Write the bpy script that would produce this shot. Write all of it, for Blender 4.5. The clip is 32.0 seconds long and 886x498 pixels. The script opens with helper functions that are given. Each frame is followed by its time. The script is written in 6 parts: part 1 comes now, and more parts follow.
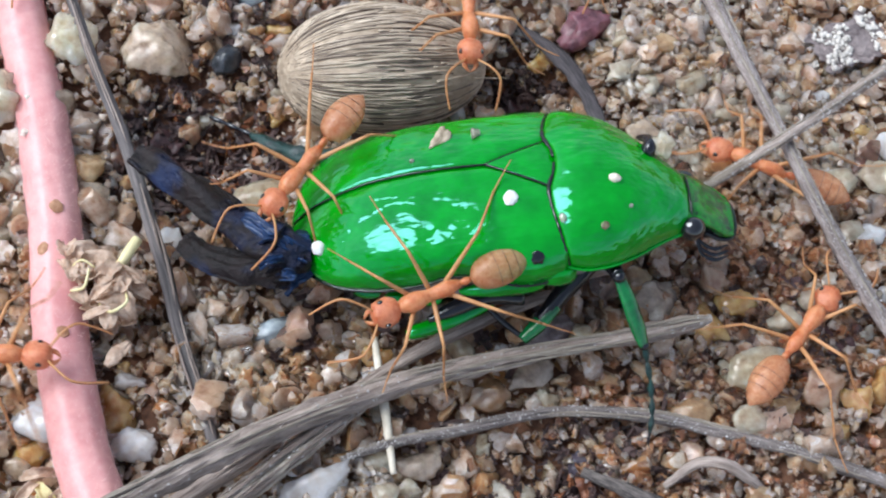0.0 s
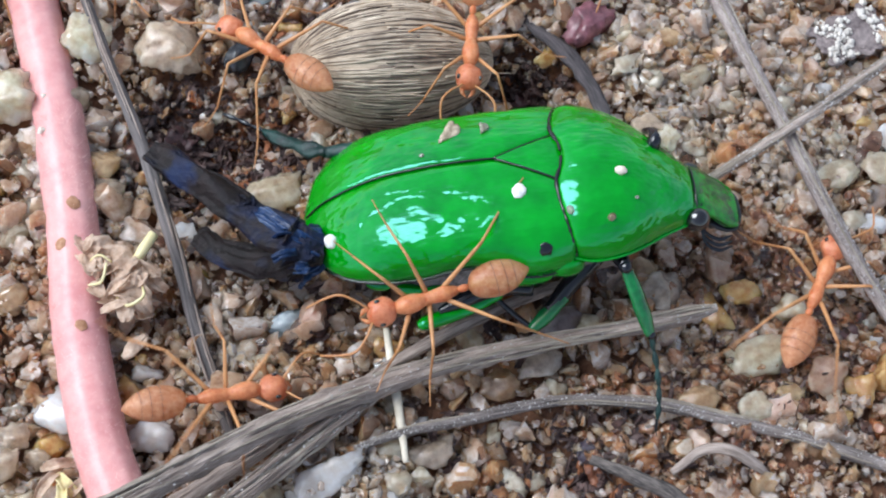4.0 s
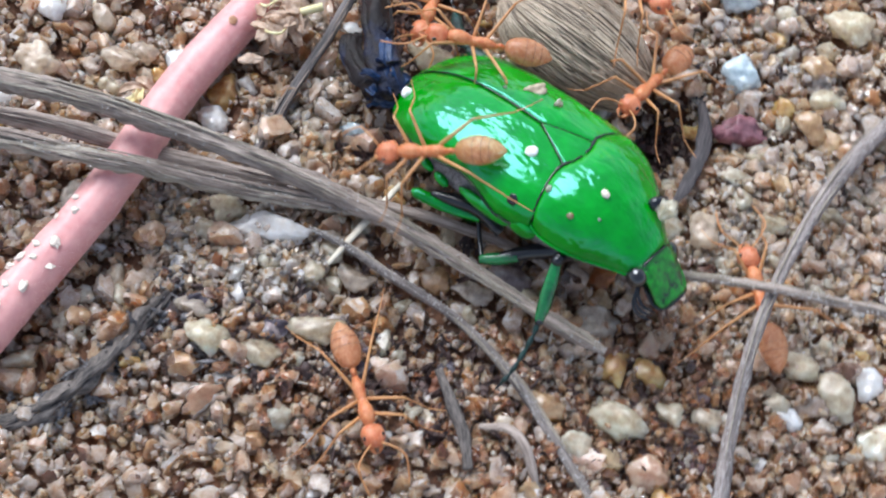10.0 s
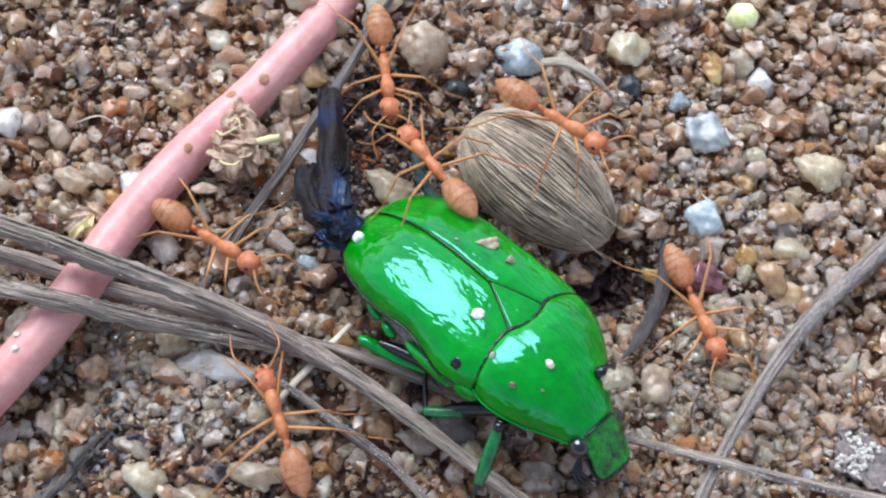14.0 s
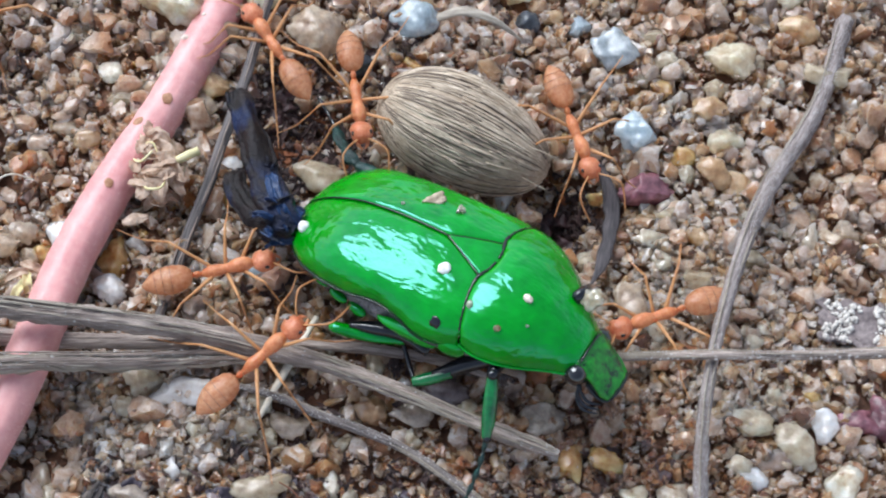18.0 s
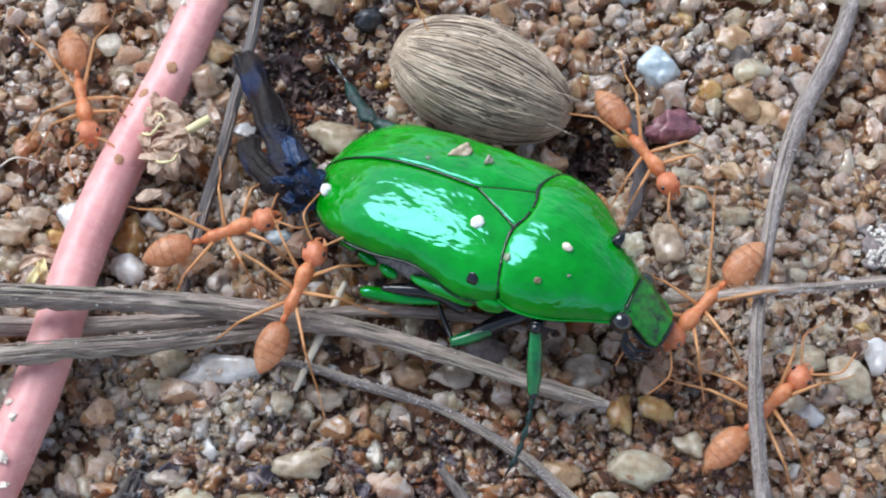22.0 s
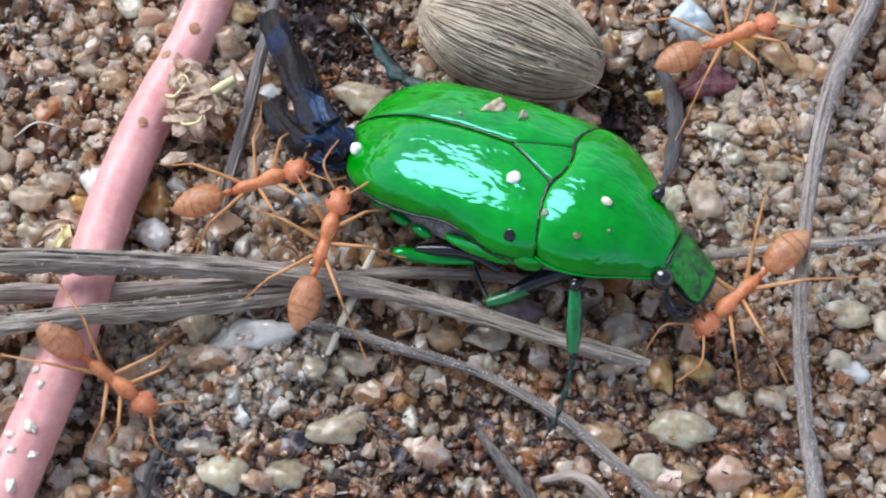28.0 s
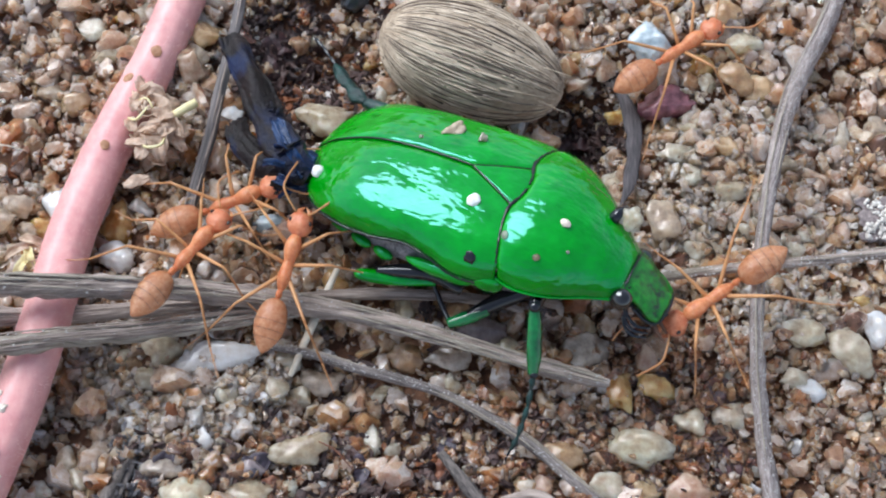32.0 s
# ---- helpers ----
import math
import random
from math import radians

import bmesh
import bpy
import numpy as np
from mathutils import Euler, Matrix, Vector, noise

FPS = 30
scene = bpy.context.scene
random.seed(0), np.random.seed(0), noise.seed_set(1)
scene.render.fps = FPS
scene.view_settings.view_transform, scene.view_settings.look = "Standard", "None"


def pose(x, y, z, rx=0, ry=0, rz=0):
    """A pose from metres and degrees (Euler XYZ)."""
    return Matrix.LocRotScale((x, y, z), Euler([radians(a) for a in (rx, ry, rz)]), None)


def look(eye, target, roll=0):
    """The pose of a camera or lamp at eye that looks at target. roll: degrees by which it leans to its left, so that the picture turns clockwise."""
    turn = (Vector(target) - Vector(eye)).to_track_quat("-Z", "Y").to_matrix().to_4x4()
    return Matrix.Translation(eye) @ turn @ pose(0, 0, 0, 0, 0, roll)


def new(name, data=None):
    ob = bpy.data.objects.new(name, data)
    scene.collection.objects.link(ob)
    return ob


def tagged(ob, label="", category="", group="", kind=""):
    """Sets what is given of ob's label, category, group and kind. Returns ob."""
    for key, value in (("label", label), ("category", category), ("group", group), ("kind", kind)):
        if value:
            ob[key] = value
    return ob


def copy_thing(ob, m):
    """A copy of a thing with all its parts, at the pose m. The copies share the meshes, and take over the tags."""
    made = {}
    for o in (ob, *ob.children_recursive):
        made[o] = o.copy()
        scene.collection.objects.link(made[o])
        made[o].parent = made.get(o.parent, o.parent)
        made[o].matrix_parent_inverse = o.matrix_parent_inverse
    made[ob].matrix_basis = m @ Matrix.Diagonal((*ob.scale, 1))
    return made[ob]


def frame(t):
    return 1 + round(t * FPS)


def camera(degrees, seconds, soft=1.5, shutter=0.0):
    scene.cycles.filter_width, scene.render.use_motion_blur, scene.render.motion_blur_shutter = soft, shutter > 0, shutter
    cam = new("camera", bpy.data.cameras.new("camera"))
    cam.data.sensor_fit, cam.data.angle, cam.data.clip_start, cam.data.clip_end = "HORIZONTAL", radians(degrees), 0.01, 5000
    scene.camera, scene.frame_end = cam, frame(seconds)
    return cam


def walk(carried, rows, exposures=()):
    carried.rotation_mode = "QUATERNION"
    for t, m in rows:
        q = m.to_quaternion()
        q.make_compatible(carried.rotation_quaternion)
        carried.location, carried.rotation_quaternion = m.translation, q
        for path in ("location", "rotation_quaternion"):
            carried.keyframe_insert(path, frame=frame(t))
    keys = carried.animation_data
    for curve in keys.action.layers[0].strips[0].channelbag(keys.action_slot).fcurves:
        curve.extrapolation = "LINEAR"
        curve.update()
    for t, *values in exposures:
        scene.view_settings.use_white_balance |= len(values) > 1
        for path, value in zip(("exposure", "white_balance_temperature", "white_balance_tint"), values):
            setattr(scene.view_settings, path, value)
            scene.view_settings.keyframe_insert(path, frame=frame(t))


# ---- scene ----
MM = 0.001
cam = camera(33.0, 32.0, soft=2.05, shutter=0.5)
# seconds, eye in millimetres, turn in degrees
PATH = [
    (0, -27.88, -20.54, 76.43, 23.472, -7.077, -33.647),
    (0.5, -28.03, -20.56, 75.42, 24.148, -6.709, -33.415),
    (1, -27.77, -20.27, 75.64, 23.531, -6.811, -33.428),
    (1.5, -28.14, -19.74, 75.35, 23.246, -6.857, -33.619),
    (2, -28.16, -19.62, 74.38, 23.306, -6.892, -33.529),
    (2.5, -28.58, -20.40, 74.46, 23.749, -7.434, -33.793),
    (3, -28.00, -20.17, 75.68, 23.368, -6.638, -33.487),
    (3.5, -28.79, -20.45, 77.13, 23.227, -7.052, -33.759),
    (5.5, -26.24, -23.22, 79.25, 24.114, -4.760, -35.183),
    (6, -25.39, -25.06, 80.89, 24.507, -4.614, -35.826),
    (6.5, -28.21, -27.62, 81.00, 24.809, -5.003, -33.964),
    (7, -25.97, -27.13, 81.66, 24.536, -6.198, -27.585),
    (7.5, -22.61, -32.30, 83.47, 24.326, -6.735, -21.207),
    (8, -23.15, -36.90, 86.07, 23.510, -5.826, -11.299),
    (8.5, -18.35, -42.35, 86.65, 24.077, -5.430, -4.135),
    (9, -12.79, -41.10, 90.37, 22.843, -5.054, -0.572),
    (9.5, -2.86, -46.19, 92.91, 22.407, -3.124, 7.893),
    (10, -2.11, -41.96, 92.65, 21.812, -4.229, 13.347),
    (10.5, -0.45, -37.33, 92.75, 20.551, -4.165, 17.024),
    (11, -2.47, -33.84, 93.02, 20.170, -3.443, 17.788),
    (11.5, -1.20, -33.65, 94.00, 19.846, -3.109, 18.609),
    (12, -2.28, -29.78, 95.22, 20.571, -2.681, 20.833),
    (12.5, -0.28, -31.17, 94.99, 21.191, -2.382, 20.495),
    (13, -1.29, -30.65, 95.80, 19.378, -3.632, 20.017),
    (13.5, 0.72, -30.20, 95.24, 19.606, -3.943, 18.684),
    (14, -1.15, -28.27, 96.32, 19.481, -4.404, 15.991),
    (14.5, -0.54, -28.24, 95.48, 18.958, -4.559, 15.480),
    (16.5, -2.75, -31.49, 94.14, 20.791, -4.218, 7.586),
    (17, -2.06, -31.17, 95.23, 21.516, -2.576, 5.525),
    (17.5, -3.12, -33.89, 94.68, 22.893, -3.965, 2.997),
    (18, -4.18, -32.80, 92.81, 21.984, -3.332, 1.372),
    (18.5, -5.49, -30.49, 90.88, 21.318, -2.931, 0.023),
    (19, -6.40, -31.67, 91.23, 21.000, -2.610, 0.017),
    (19.5, -6.76, -31.81, 92.11, 20.852, -2.172, -0.026),
    (20, -6.80, -32.96, 92.32, 20.888, -2.410, -0.388),
    (20.5, -7.48, -33.47, 91.35, 20.789, -2.776, -1.654),
    (21, -7.01, -32.31, 90.19, 21.353, -2.677, -2.425),
    (21.5, -6.84, -32.10, 89.06, 21.284, -2.859, -2.989),
    (22, -6.81, -31.77, 89.26, 20.674, -2.348, -2.723),
    (22.5, -6.57, -32.87, 90.07, 20.654, -2.407, -2.934),
    (23, -7.22, -32.71, 91.23, 21.017, -2.374, -2.817),
    (23.5, -6.68, -33.21, 91.86, 21.323, -2.731, -2.996),
    (24, -6.98, -33.19, 90.02, 21.217, -2.683, -3.348),
    (24.5, -7.31, -32.83, 89.48, 21.081, -2.649, -3.410),
    (25, -7.19, -32.64, 89.09, 21.360, -2.557, -3.321),
    (25.5, -7.18, -32.69, 89.12, 20.817, -2.292, -3.511),
    (27.5, -8.76, -31.63, 86.19, 20.320, -2.068, -3.860),
    (28, -8.68, -32.79, 86.44, 20.428, -1.959, -3.541),
    (28.5, -8.69, -32.00, 86.07, 20.472, -2.230, -3.784),
    (29, -8.89, -32.29, 85.61, 20.741, -2.474, -3.819),
    (29.5, -9.15, -32.30, 85.87, 20.588, -2.691, -3.898),
    (30, -9.01, -32.58, 87.13, 20.438, -2.603, -3.896),
    (30.5, -8.92, -33.26, 87.80, 20.855, -2.672, -3.922),
    (31, -9.17, -32.80, 88.29, 20.795, -2.744, -3.893),
    (31.5, -8.83, -33.35, 88.12, 21.061, -2.872, -3.921),
    (32, -8.31, -32.41, 87.45, 20.810, -3.034, -4.206),
]
walk(cam, [(t, pose(x * MM, y * MM, z * MM, rx, ry, rz)) for t, x, y, z, rx, ry, rz in PATH],
     exposures=((0, 0.6), (6, 0.6), (8, 0.68), (10, 0.76), (11, 0.73), (12, 0.64), (13, 0.6), (32, 0.6)))

# ---- light: bright overcast daylight ----
world = bpy.data.worlds.new("sky")
scene.world = world
world.use_nodes = True
wn = world.node_tree
sky = wn.nodes.new("ShaderNodeTexSky")
sky.sky_type, sky.sun_disc = "NISHITA", False
sky.sun_elevation, sky.sun_rotation = radians(49), radians(-40)
sky.dust_density = 0.8
cloud = wn.nodes.new("ShaderNodeHueSaturation")
cloud.inputs["Saturation"].default_value = 0.7
wn.links.new(sky.outputs[0], cloud.inputs["Color"])
wn.links.new(cloud.outputs[0], wn.nodes["Background"].inputs[0])
wn.nodes["Background"].inputs[1].default_value = 0.13
sun = new("sun", bpy.data.lights.new("sun", "SUN"))
sun.data.energy, sun.data.angle, sun.data.color = 2.85, radians(40), (0.87, 0.94, 1.0)
sun.matrix_world = look((-0.42, 0.50, 0.76), (0, 0, 0))


# ---- materials ----
def surface(name, low, high, size=1.0, rough=0.6, bump=0.15, metal=0.0, coat=0.0, soft=0.0, island=False, stripes=(1, 1, 1), ior=1.5, grime=0.0, per_object=False, glow=0.3, along=False):
    """A procedural material. low, high: its two colours; size: the grain in millimetres; bump in millimetres."""
    m = bpy.data.materials.new(name)
    m.use_nodes = True
    t, n = m.node_tree, m.node_tree.nodes
    p = n["Principled BSDF"]
    where = n.new("ShaderNodeTexCoord")
    fine, broad = n.new("ShaderNodeTexNoise"), n.new("ShaderNodeTexNoise")
    stretch = n.new("ShaderNodeMapping")
    stretch.inputs["Scale"].default_value = stripes
    t.links.new(where.outputs["UV" if along else "Object"], stretch.inputs[0])
    for node, mm in ((fine, size), (broad, size * 5)):
        node.inputs["Scale"].default_value = 1.0 / (mm * MM)
        node.inputs["Detail"].default_value, node.inputs["Roughness"].default_value = 6.0, 0.62
        t.links.new(stretch.outputs[0], node.inputs["Vector"])
    both = n.new("ShaderNodeMath")
    both.operation = "ADD"
    t.links.new(fine.outputs["Fac"], both.inputs[0])
    t.links.new(broad.outputs["Fac"], both.inputs[1])
    ramp = n.new("ShaderNodeMapRange")
    ramp.inputs["From Min"].default_value, ramp.inputs["From Max"].default_value = 0.75, 1.25
    t.links.new(both.outputs[0], ramp.inputs["Value"])
    mix = n.new("ShaderNodeMix")
    mix.data_type = "RGBA"
    mix.inputs["A"].default_value, mix.inputs["B"].default_value = (*low, 1), (*high, 1)
    t.links.new(ramp.outputs[0], mix.inputs["Factor"])
    colour = mix.outputs["Result"]
    if grime:
        spots = n.new("ShaderNodeTexNoise")
        spots.inputs["Scale"].default_value, spots.inputs["Detail"].default_value = 1.0 / (size * 9 * MM), 6.0
        t.links.new(where.outputs["Object"], spots.inputs["Vector"])
        cut = n.new("ShaderNodeMapRange")
        cut.inputs["From Min"].default_value, cut.inputs["From Max"].default_value = 0.5, 0.68
        cut.inputs["To Max"].default_value = grime
        t.links.new(spots.outputs["Fac"], cut.inputs["Value"])
        dirty = n.new("ShaderNodeMix")
        dirty.data_type = "RGBA"
        dirty.inputs["B"].default_value = (0.09, 0.06, 0.04, 1)
        t.links.new(cut.outputs[0], dirty.inputs["Factor"])
        t.links.new(colour, dirty.inputs["A"])
        colour = dirty.outputs["Result"]
    if per_object:
        info = n.new("ShaderNodeObjectInfo")
        shade = n.new("ShaderNodeHueSaturation")
        span = n.new("ShaderNodeMapRange")
        span.inputs["To Min"].default_value, span.inputs["To Max"].default_value = 0.75, 1.2
        t.links.new(info.outputs["Random"], span.inputs["Value"])
        t.links.new(span.outputs[0], shade.inputs["Value"])
        t.links.new(colour, shade.inputs["Color"])
        colour = shade.outputs[0]
    t.links.new(colour, p.inputs["Base Color"])
    p.inputs["Roughness"].default_value = rough
    p.inputs["Metallic"].default_value, p.inputs["IOR"].default_value = metal, ior
    p.inputs["Coat Weight"].default_value, p.inputs["Coat Roughness"].default_value = coat, 0.08
    if soft:
        p.inputs["Subsurface Weight"].default_value = soft
        p.inputs["Subsurface Radius"].default_value = (1.0, 1.0, 0.95)
        p.inputs["Subsurface Scale"].default_value = glow * MM
    if bump:
        lift = n.new("ShaderNodeBump")
        lift.inputs["Distance"].default_value = bump * MM
        lift.inputs["Strength"].default_value = 0.8
        t.links.new(fine.outputs["Fac"], lift.inputs["Height"])
        t.links.new(lift.outputs[0], p.inputs["Normal"])
    return m


def sand_material(name, stops):
    """Grains of quartz, feldspar and stained quartz: one colour a grain."""
    m = surface(name, (0.58, 0.46, 0.36), (1, 1, 1), 0.3, 0.3, 0.06, soft=1.0, glow=1.6)
    t, n = m.node_tree, m.node_tree.nodes
    p = n["Principled BSDF"]
    geo, ramp = n.new("ShaderNodeNewGeometry"), n.new("ShaderNodeValToRGB")
    ramp.color_ramp.interpolation = "CONSTANT"
    while len(ramp.color_ramp.elements) < len(stops):
        ramp.color_ramp.elements.new(0.5)
    for e, (at, rgb) in zip(ramp.color_ramp.elements, stops):
        e.position, e.color = at, (*rgb, 1)
    t.links.new(geo.outputs["Random Per Island"], ramp.inputs[0])
    old = p.inputs["Base Color"].links[0].from_socket
    mult = n.new("ShaderNodeMix")
    mult.data_type, mult.blend_type = "RGBA", "MULTIPLY"
    mult.inputs["Factor"].default_value = 1.0
    # patches of rust-stained sand
    where, stain, cut = n.new("ShaderNodeTexCoord"), n.new("ShaderNodeTexNoise"), n.new("ShaderNodeMapRange")
    stain.inputs["Scale"].default_value, stain.inputs["Detail"].default_value = 190.0, 4.0
    cut.inputs["From Min"].default_value, cut.inputs["From Max"].default_value, cut.inputs["To Max"].default_value = 0.5, 0.66, 0.8
    t.links.new(where.outputs["Object"], stain.inputs["Vector"])
    t.links.new(stain.outputs["Fac"], cut.inputs["Value"])
    rust = n.new("ShaderNodeMix")
    rust.data_type, rust.blend_type = "RGBA", "MULTIPLY"
    rust.inputs["B"].default_value = (0.80, 0.56, 0.36, 1)
    t.links.new(cut.outputs[0], rust.inputs["Factor"])
    t.links.new(ramp.outputs[0], rust.inputs["A"])
    t.links.new(rust.outputs["Result"], mult.inputs["A"])
    t.links.new(old, mult.inputs["B"])
    t.links.new(mult.outputs["Result"], p.inputs["Base Color"])
    see_through(m, 0.42, (0.99, 0.83, 0.68), 0.06)
    return m


def see_through(m, share, tint, gloss=0.0):
    """Clear quartz or thin chitin: part of the light goes straight through; its skin still shines."""
    t, n = m.node_tree, m.node_tree.nodes
    p, out = n["Principled BSDF"], n["Material Output"]
    clear, mix = n.new("ShaderNodeBsdfTransparent"), n.new("ShaderNodeMixShader")
    clear.inputs["Color"].default_value = (*tint, 1)
    mix.inputs["Fac"].default_value = share
    t.links.new(p.outputs[0], mix.inputs[1])
    t.links.new(clear.outputs[0], mix.inputs[2])
    body = mix.outputs[0]
    if gloss:
        shine, skin, rim = n.new("ShaderNodeBsdfGlossy"), n.new("ShaderNodeMixShader"), n.new("ShaderNodeFresnel")
        shine.inputs["Roughness"].default_value, rim.inputs["IOR"].default_value = gloss, 1.5
        if p.inputs["Normal"].links:
            t.links.new(p.inputs["Normal"].links[0].from_socket, shine.inputs["Normal"])
        t.links.new(rim.outputs[0], skin.inputs["Fac"])
        t.links.new(body, skin.inputs[1])
        t.links.new(shine.outputs[0], skin.inputs[2])
        body = skin.outputs[0]
    t.links.new(body, out.inputs["Surface"])


SAND = [(0.0, (0.829, 0.616, 0.488)), (0.18, (0.907, 0.717, 0.614)), (0.33, (0.762, 0.514, 0.349)), (0.46, (0.951, 0.801, 0.729)), (0.58, (0.711, 0.44, 0.25)),
        (0.66, (0.512, 0.303, 0.195)), (0.72, (0.861, 0.697, 0.628)), (0.82, (0.174, 0.0796, 0.0514)), (0.86, (0.861, 0.609, 0.513)), (0.92, (0.697, 0.332, 0.146)), (0.945, (0.0828, 0.0425, 0.0394)), (0.962, (0.951, 0.874, 0.843))]
SAND_FINE = [(0.0, (0.78, 0.546, 0.35)), (0.2, (0.859, 0.667, 0.495)), (0.38, (0.697, 0.432, 0.235)), (0.52, (0.904, 0.758, 0.624)), (0.66, (0.54, 0.316, 0.175)), (0.74, (0.828, 0.603, 0.424)), (0.86, (0.747, 0.451, 0.258)), (0.93, (0.203, 0.0931, 0.0542)), (0.96, (0.949, 0.837, 0.759))]
SAND_BROWN = [(0.0, (0.541, 0.263, 0.14)), (0.3, (0.324, 0.145, 0.0837)), (0.45, (0.67, 0.372, 0.233)), (0.68, (0.173, 0.0726, 0.0512)), (0.78, (0.584, 0.254, 0.121)), (0.9, (0.757, 0.508, 0.391))]
STONES = {
    "white": ((0.68, 0.66, 0.62), (0.78, 0.77, 0.74)), "pale": ((0.48, 0.402, 0.307), (0.68, 0.598, 0.484)), "grey": ((0.36, 0.304, 0.242), (0.56, 0.49, 0.391)),
    "cream": ((0.44, 0.363, 0.26), (0.66, 0.568, 0.437)), "tan": ((0.36, 0.245, 0.14), (0.54, 0.392, 0.242)), "amber": ((0.46, 0.235, 0.0837), (0.66, 0.392, 0.167)),
    "straw": ((0.46, 0.392, 0.279), (0.66, 0.588, 0.456)), "pink": ((0.48, 0.294, 0.214), (0.64, 0.451, 0.344)), "blue": ((0.30, 0.37, 0.41), (0.43, 0.51, 0.56)),
    "slate": ((0.27, 0.24, 0.20), (0.44, 0.40, 0.35)), "slateblue": ((0.22, 0.25, 0.27), (0.40, 0.44, 0.46)), "violet": ((0.22, 0.19, 0.21), (0.36, 0.32, 0.34)),
    "purple": ((0.10, 0.045, 0.065), (0.22, 0.105, 0.135)), "brown": ((0.17, 0.11, 0.06), (0.30, 0.21, 0.13)), "dark": ((0.015, 0.017, 0.022), (0.05, 0.055, 0.065)), "lime": ((0.50, 0.58, 0.22), (0.70, 0.76, 0.40))}


def shell_green():
    """Polished green chitin with a cyan-tinted shine; dents along its length and uneven roughness imitate broken sky
    reflections.
    """
    m = surface("green_shell", (0.0, 0.165, 0.001), (0.0, 0.315, 0.006), 1.6, 0.3, 0.0)
    t, n = m.node_tree, m.node_tree.nodes
    p = n["Principled BSDF"]
    p.inputs["Specular IOR Level"].default_value = 0.8
    # cyan tint puts the bluish sky reflection into the shine's colour
    p.inputs["Specular Tint"].default_value = (0.21, 0.90, 0.97, 1)
    where, long = n.new("ShaderNodeTexCoord"), n.new("ShaderNodeMapping")
    long.inputs["Scale"].default_value = (0.5, 1.0, 1.0)
    t.links.new(where.outputs["Object"], long.inputs[0])
    haze, span = n.new("ShaderNodeTexNoise"), n.new("ShaderNodeMapRange")
    haze.inputs["Scale"].default_value, haze.inputs["Detail"].default_value, haze.inputs["Roughness"].default_value = 600.0, 8.0, 0.7
    span.inputs["From Min"].default_value, span.inputs["From Max"].default_value = 0.42, 0.62
    span.inputs["To Min"].default_value, span.inputs["To Max"].default_value = 0.04, 0.17
    t.links.new(long.outputs[0], haze.inputs["Vector"])
    t.links.new(haze.outputs["Fac"], span.inputs["Value"])
    t.links.new(span.outputs[0], p.inputs["Roughness"])
    dent, lift = n.new("ShaderNodeTexNoise"), n.new("ShaderNodeBump")
    dent.inputs["Scale"].default_value, dent.inputs["Detail"].default_value, dent.inputs["Roughness"].default_value = 290.0, 4.2, 0.53
    lift.inputs["Strength"].default_value, lift.inputs["Distance"].default_value = 1.0, 0.0006
    t.links.new(long.outputs[0], dent.inputs["Vector"])
    t.links.new(dent.outputs["Fac"], lift.inputs["Height"])
    t.links.new(lift.outputs[0], p.inputs["Normal"])
    p.inputs["Coat Weight"].default_value, p.inputs["Coat IOR"].default_value, p.inputs["Coat Roughness"].default_value = 0.2, 1.5, 0.04
    t.links.new(lift.outputs[0], p.inputs["Coat Normal"])
    t.links.new(span.outputs[0], p.inputs["Coat Roughness"])
    return m


def wing_skin():
    """Wet blue-black membrane, brownish violet where it is dry; its blue sheen is painted on in patches."""
    m = surface("dark_wing", (0.0015, 0.0013, 0.002), (0.022, 0.014, 0.015), 0.25, 0.42, 0.22)
    t, n = m.node_tree, m.node_tree.nodes
    p = n["Principled BSDF"]
    p.inputs["Specular IOR Level"].default_value = 0.3
    old = p.inputs["Base Color"].links[0].from_socket
    where, patch, cut, mix = n.new("ShaderNodeTexCoord"), n.new("ShaderNodeTexNoise"), n.new("ShaderNodeMapRange"), n.new("ShaderNodeMix")
    patch.inputs["Scale"].default_value, patch.inputs["Detail"].default_value = 420.0, 8.0
    cut.inputs["From Min"].default_value, cut.inputs["From Max"].default_value, cut.inputs["To Max"].default_value = 0.52, 0.68, 0.8
    mix.data_type = "RGBA"
    # the sheen's blue goes into the base colour
    mix.inputs["B"].default_value = (0.006, 0.022, 0.08, 1)
    t.links.new(where.outputs["Object"], patch.inputs["Vector"])
    t.links.new(patch.outputs["Fac"], cut.inputs["Value"])
    t.links.new(cut.outputs[0], mix.inputs["Factor"])
    t.links.new(old, mix.inputs["A"])
    t.links.new(mix.outputs["Result"], p.inputs["Base Color"])
    return m


# spots by seed, tail and the beetle's lower side bare soil to darken shadow
THIN_SAND = [(8.6, 8.8, 2.5, 1.0), (-10.8, 15.2, 2.6, 0.95), (-10.2, 12.0, 1.8, 0.85), (-7.6, 12.6, 1.6, 0.8), (-12.0, 7.5, 1.8, 0.6), (-3.0, -5.0, 3.0, 0.4), (-2.6, -13.6, 2.0, 0.55), (-6.5, -15.5, 2.2, 0.6), (12.5, -9.5, 1.6, 0.5), (13.5, -13.0, 2.8, 0.5), (1.5, -15.0, 2.6, 0.5), (-13.5, -15, 1.8, 0.5), (-21.5, -14, 1.4, 0.6), (6.0, -12.5, 5.5, 0.45), (-7.0, -13.5, 5.0, 0.4), (18.0, -12.0, 4.5, 0.35), (-20.5, 4.0, 3.0, 0.35), (-24.0, 12.0, 4.0, 0.3)]

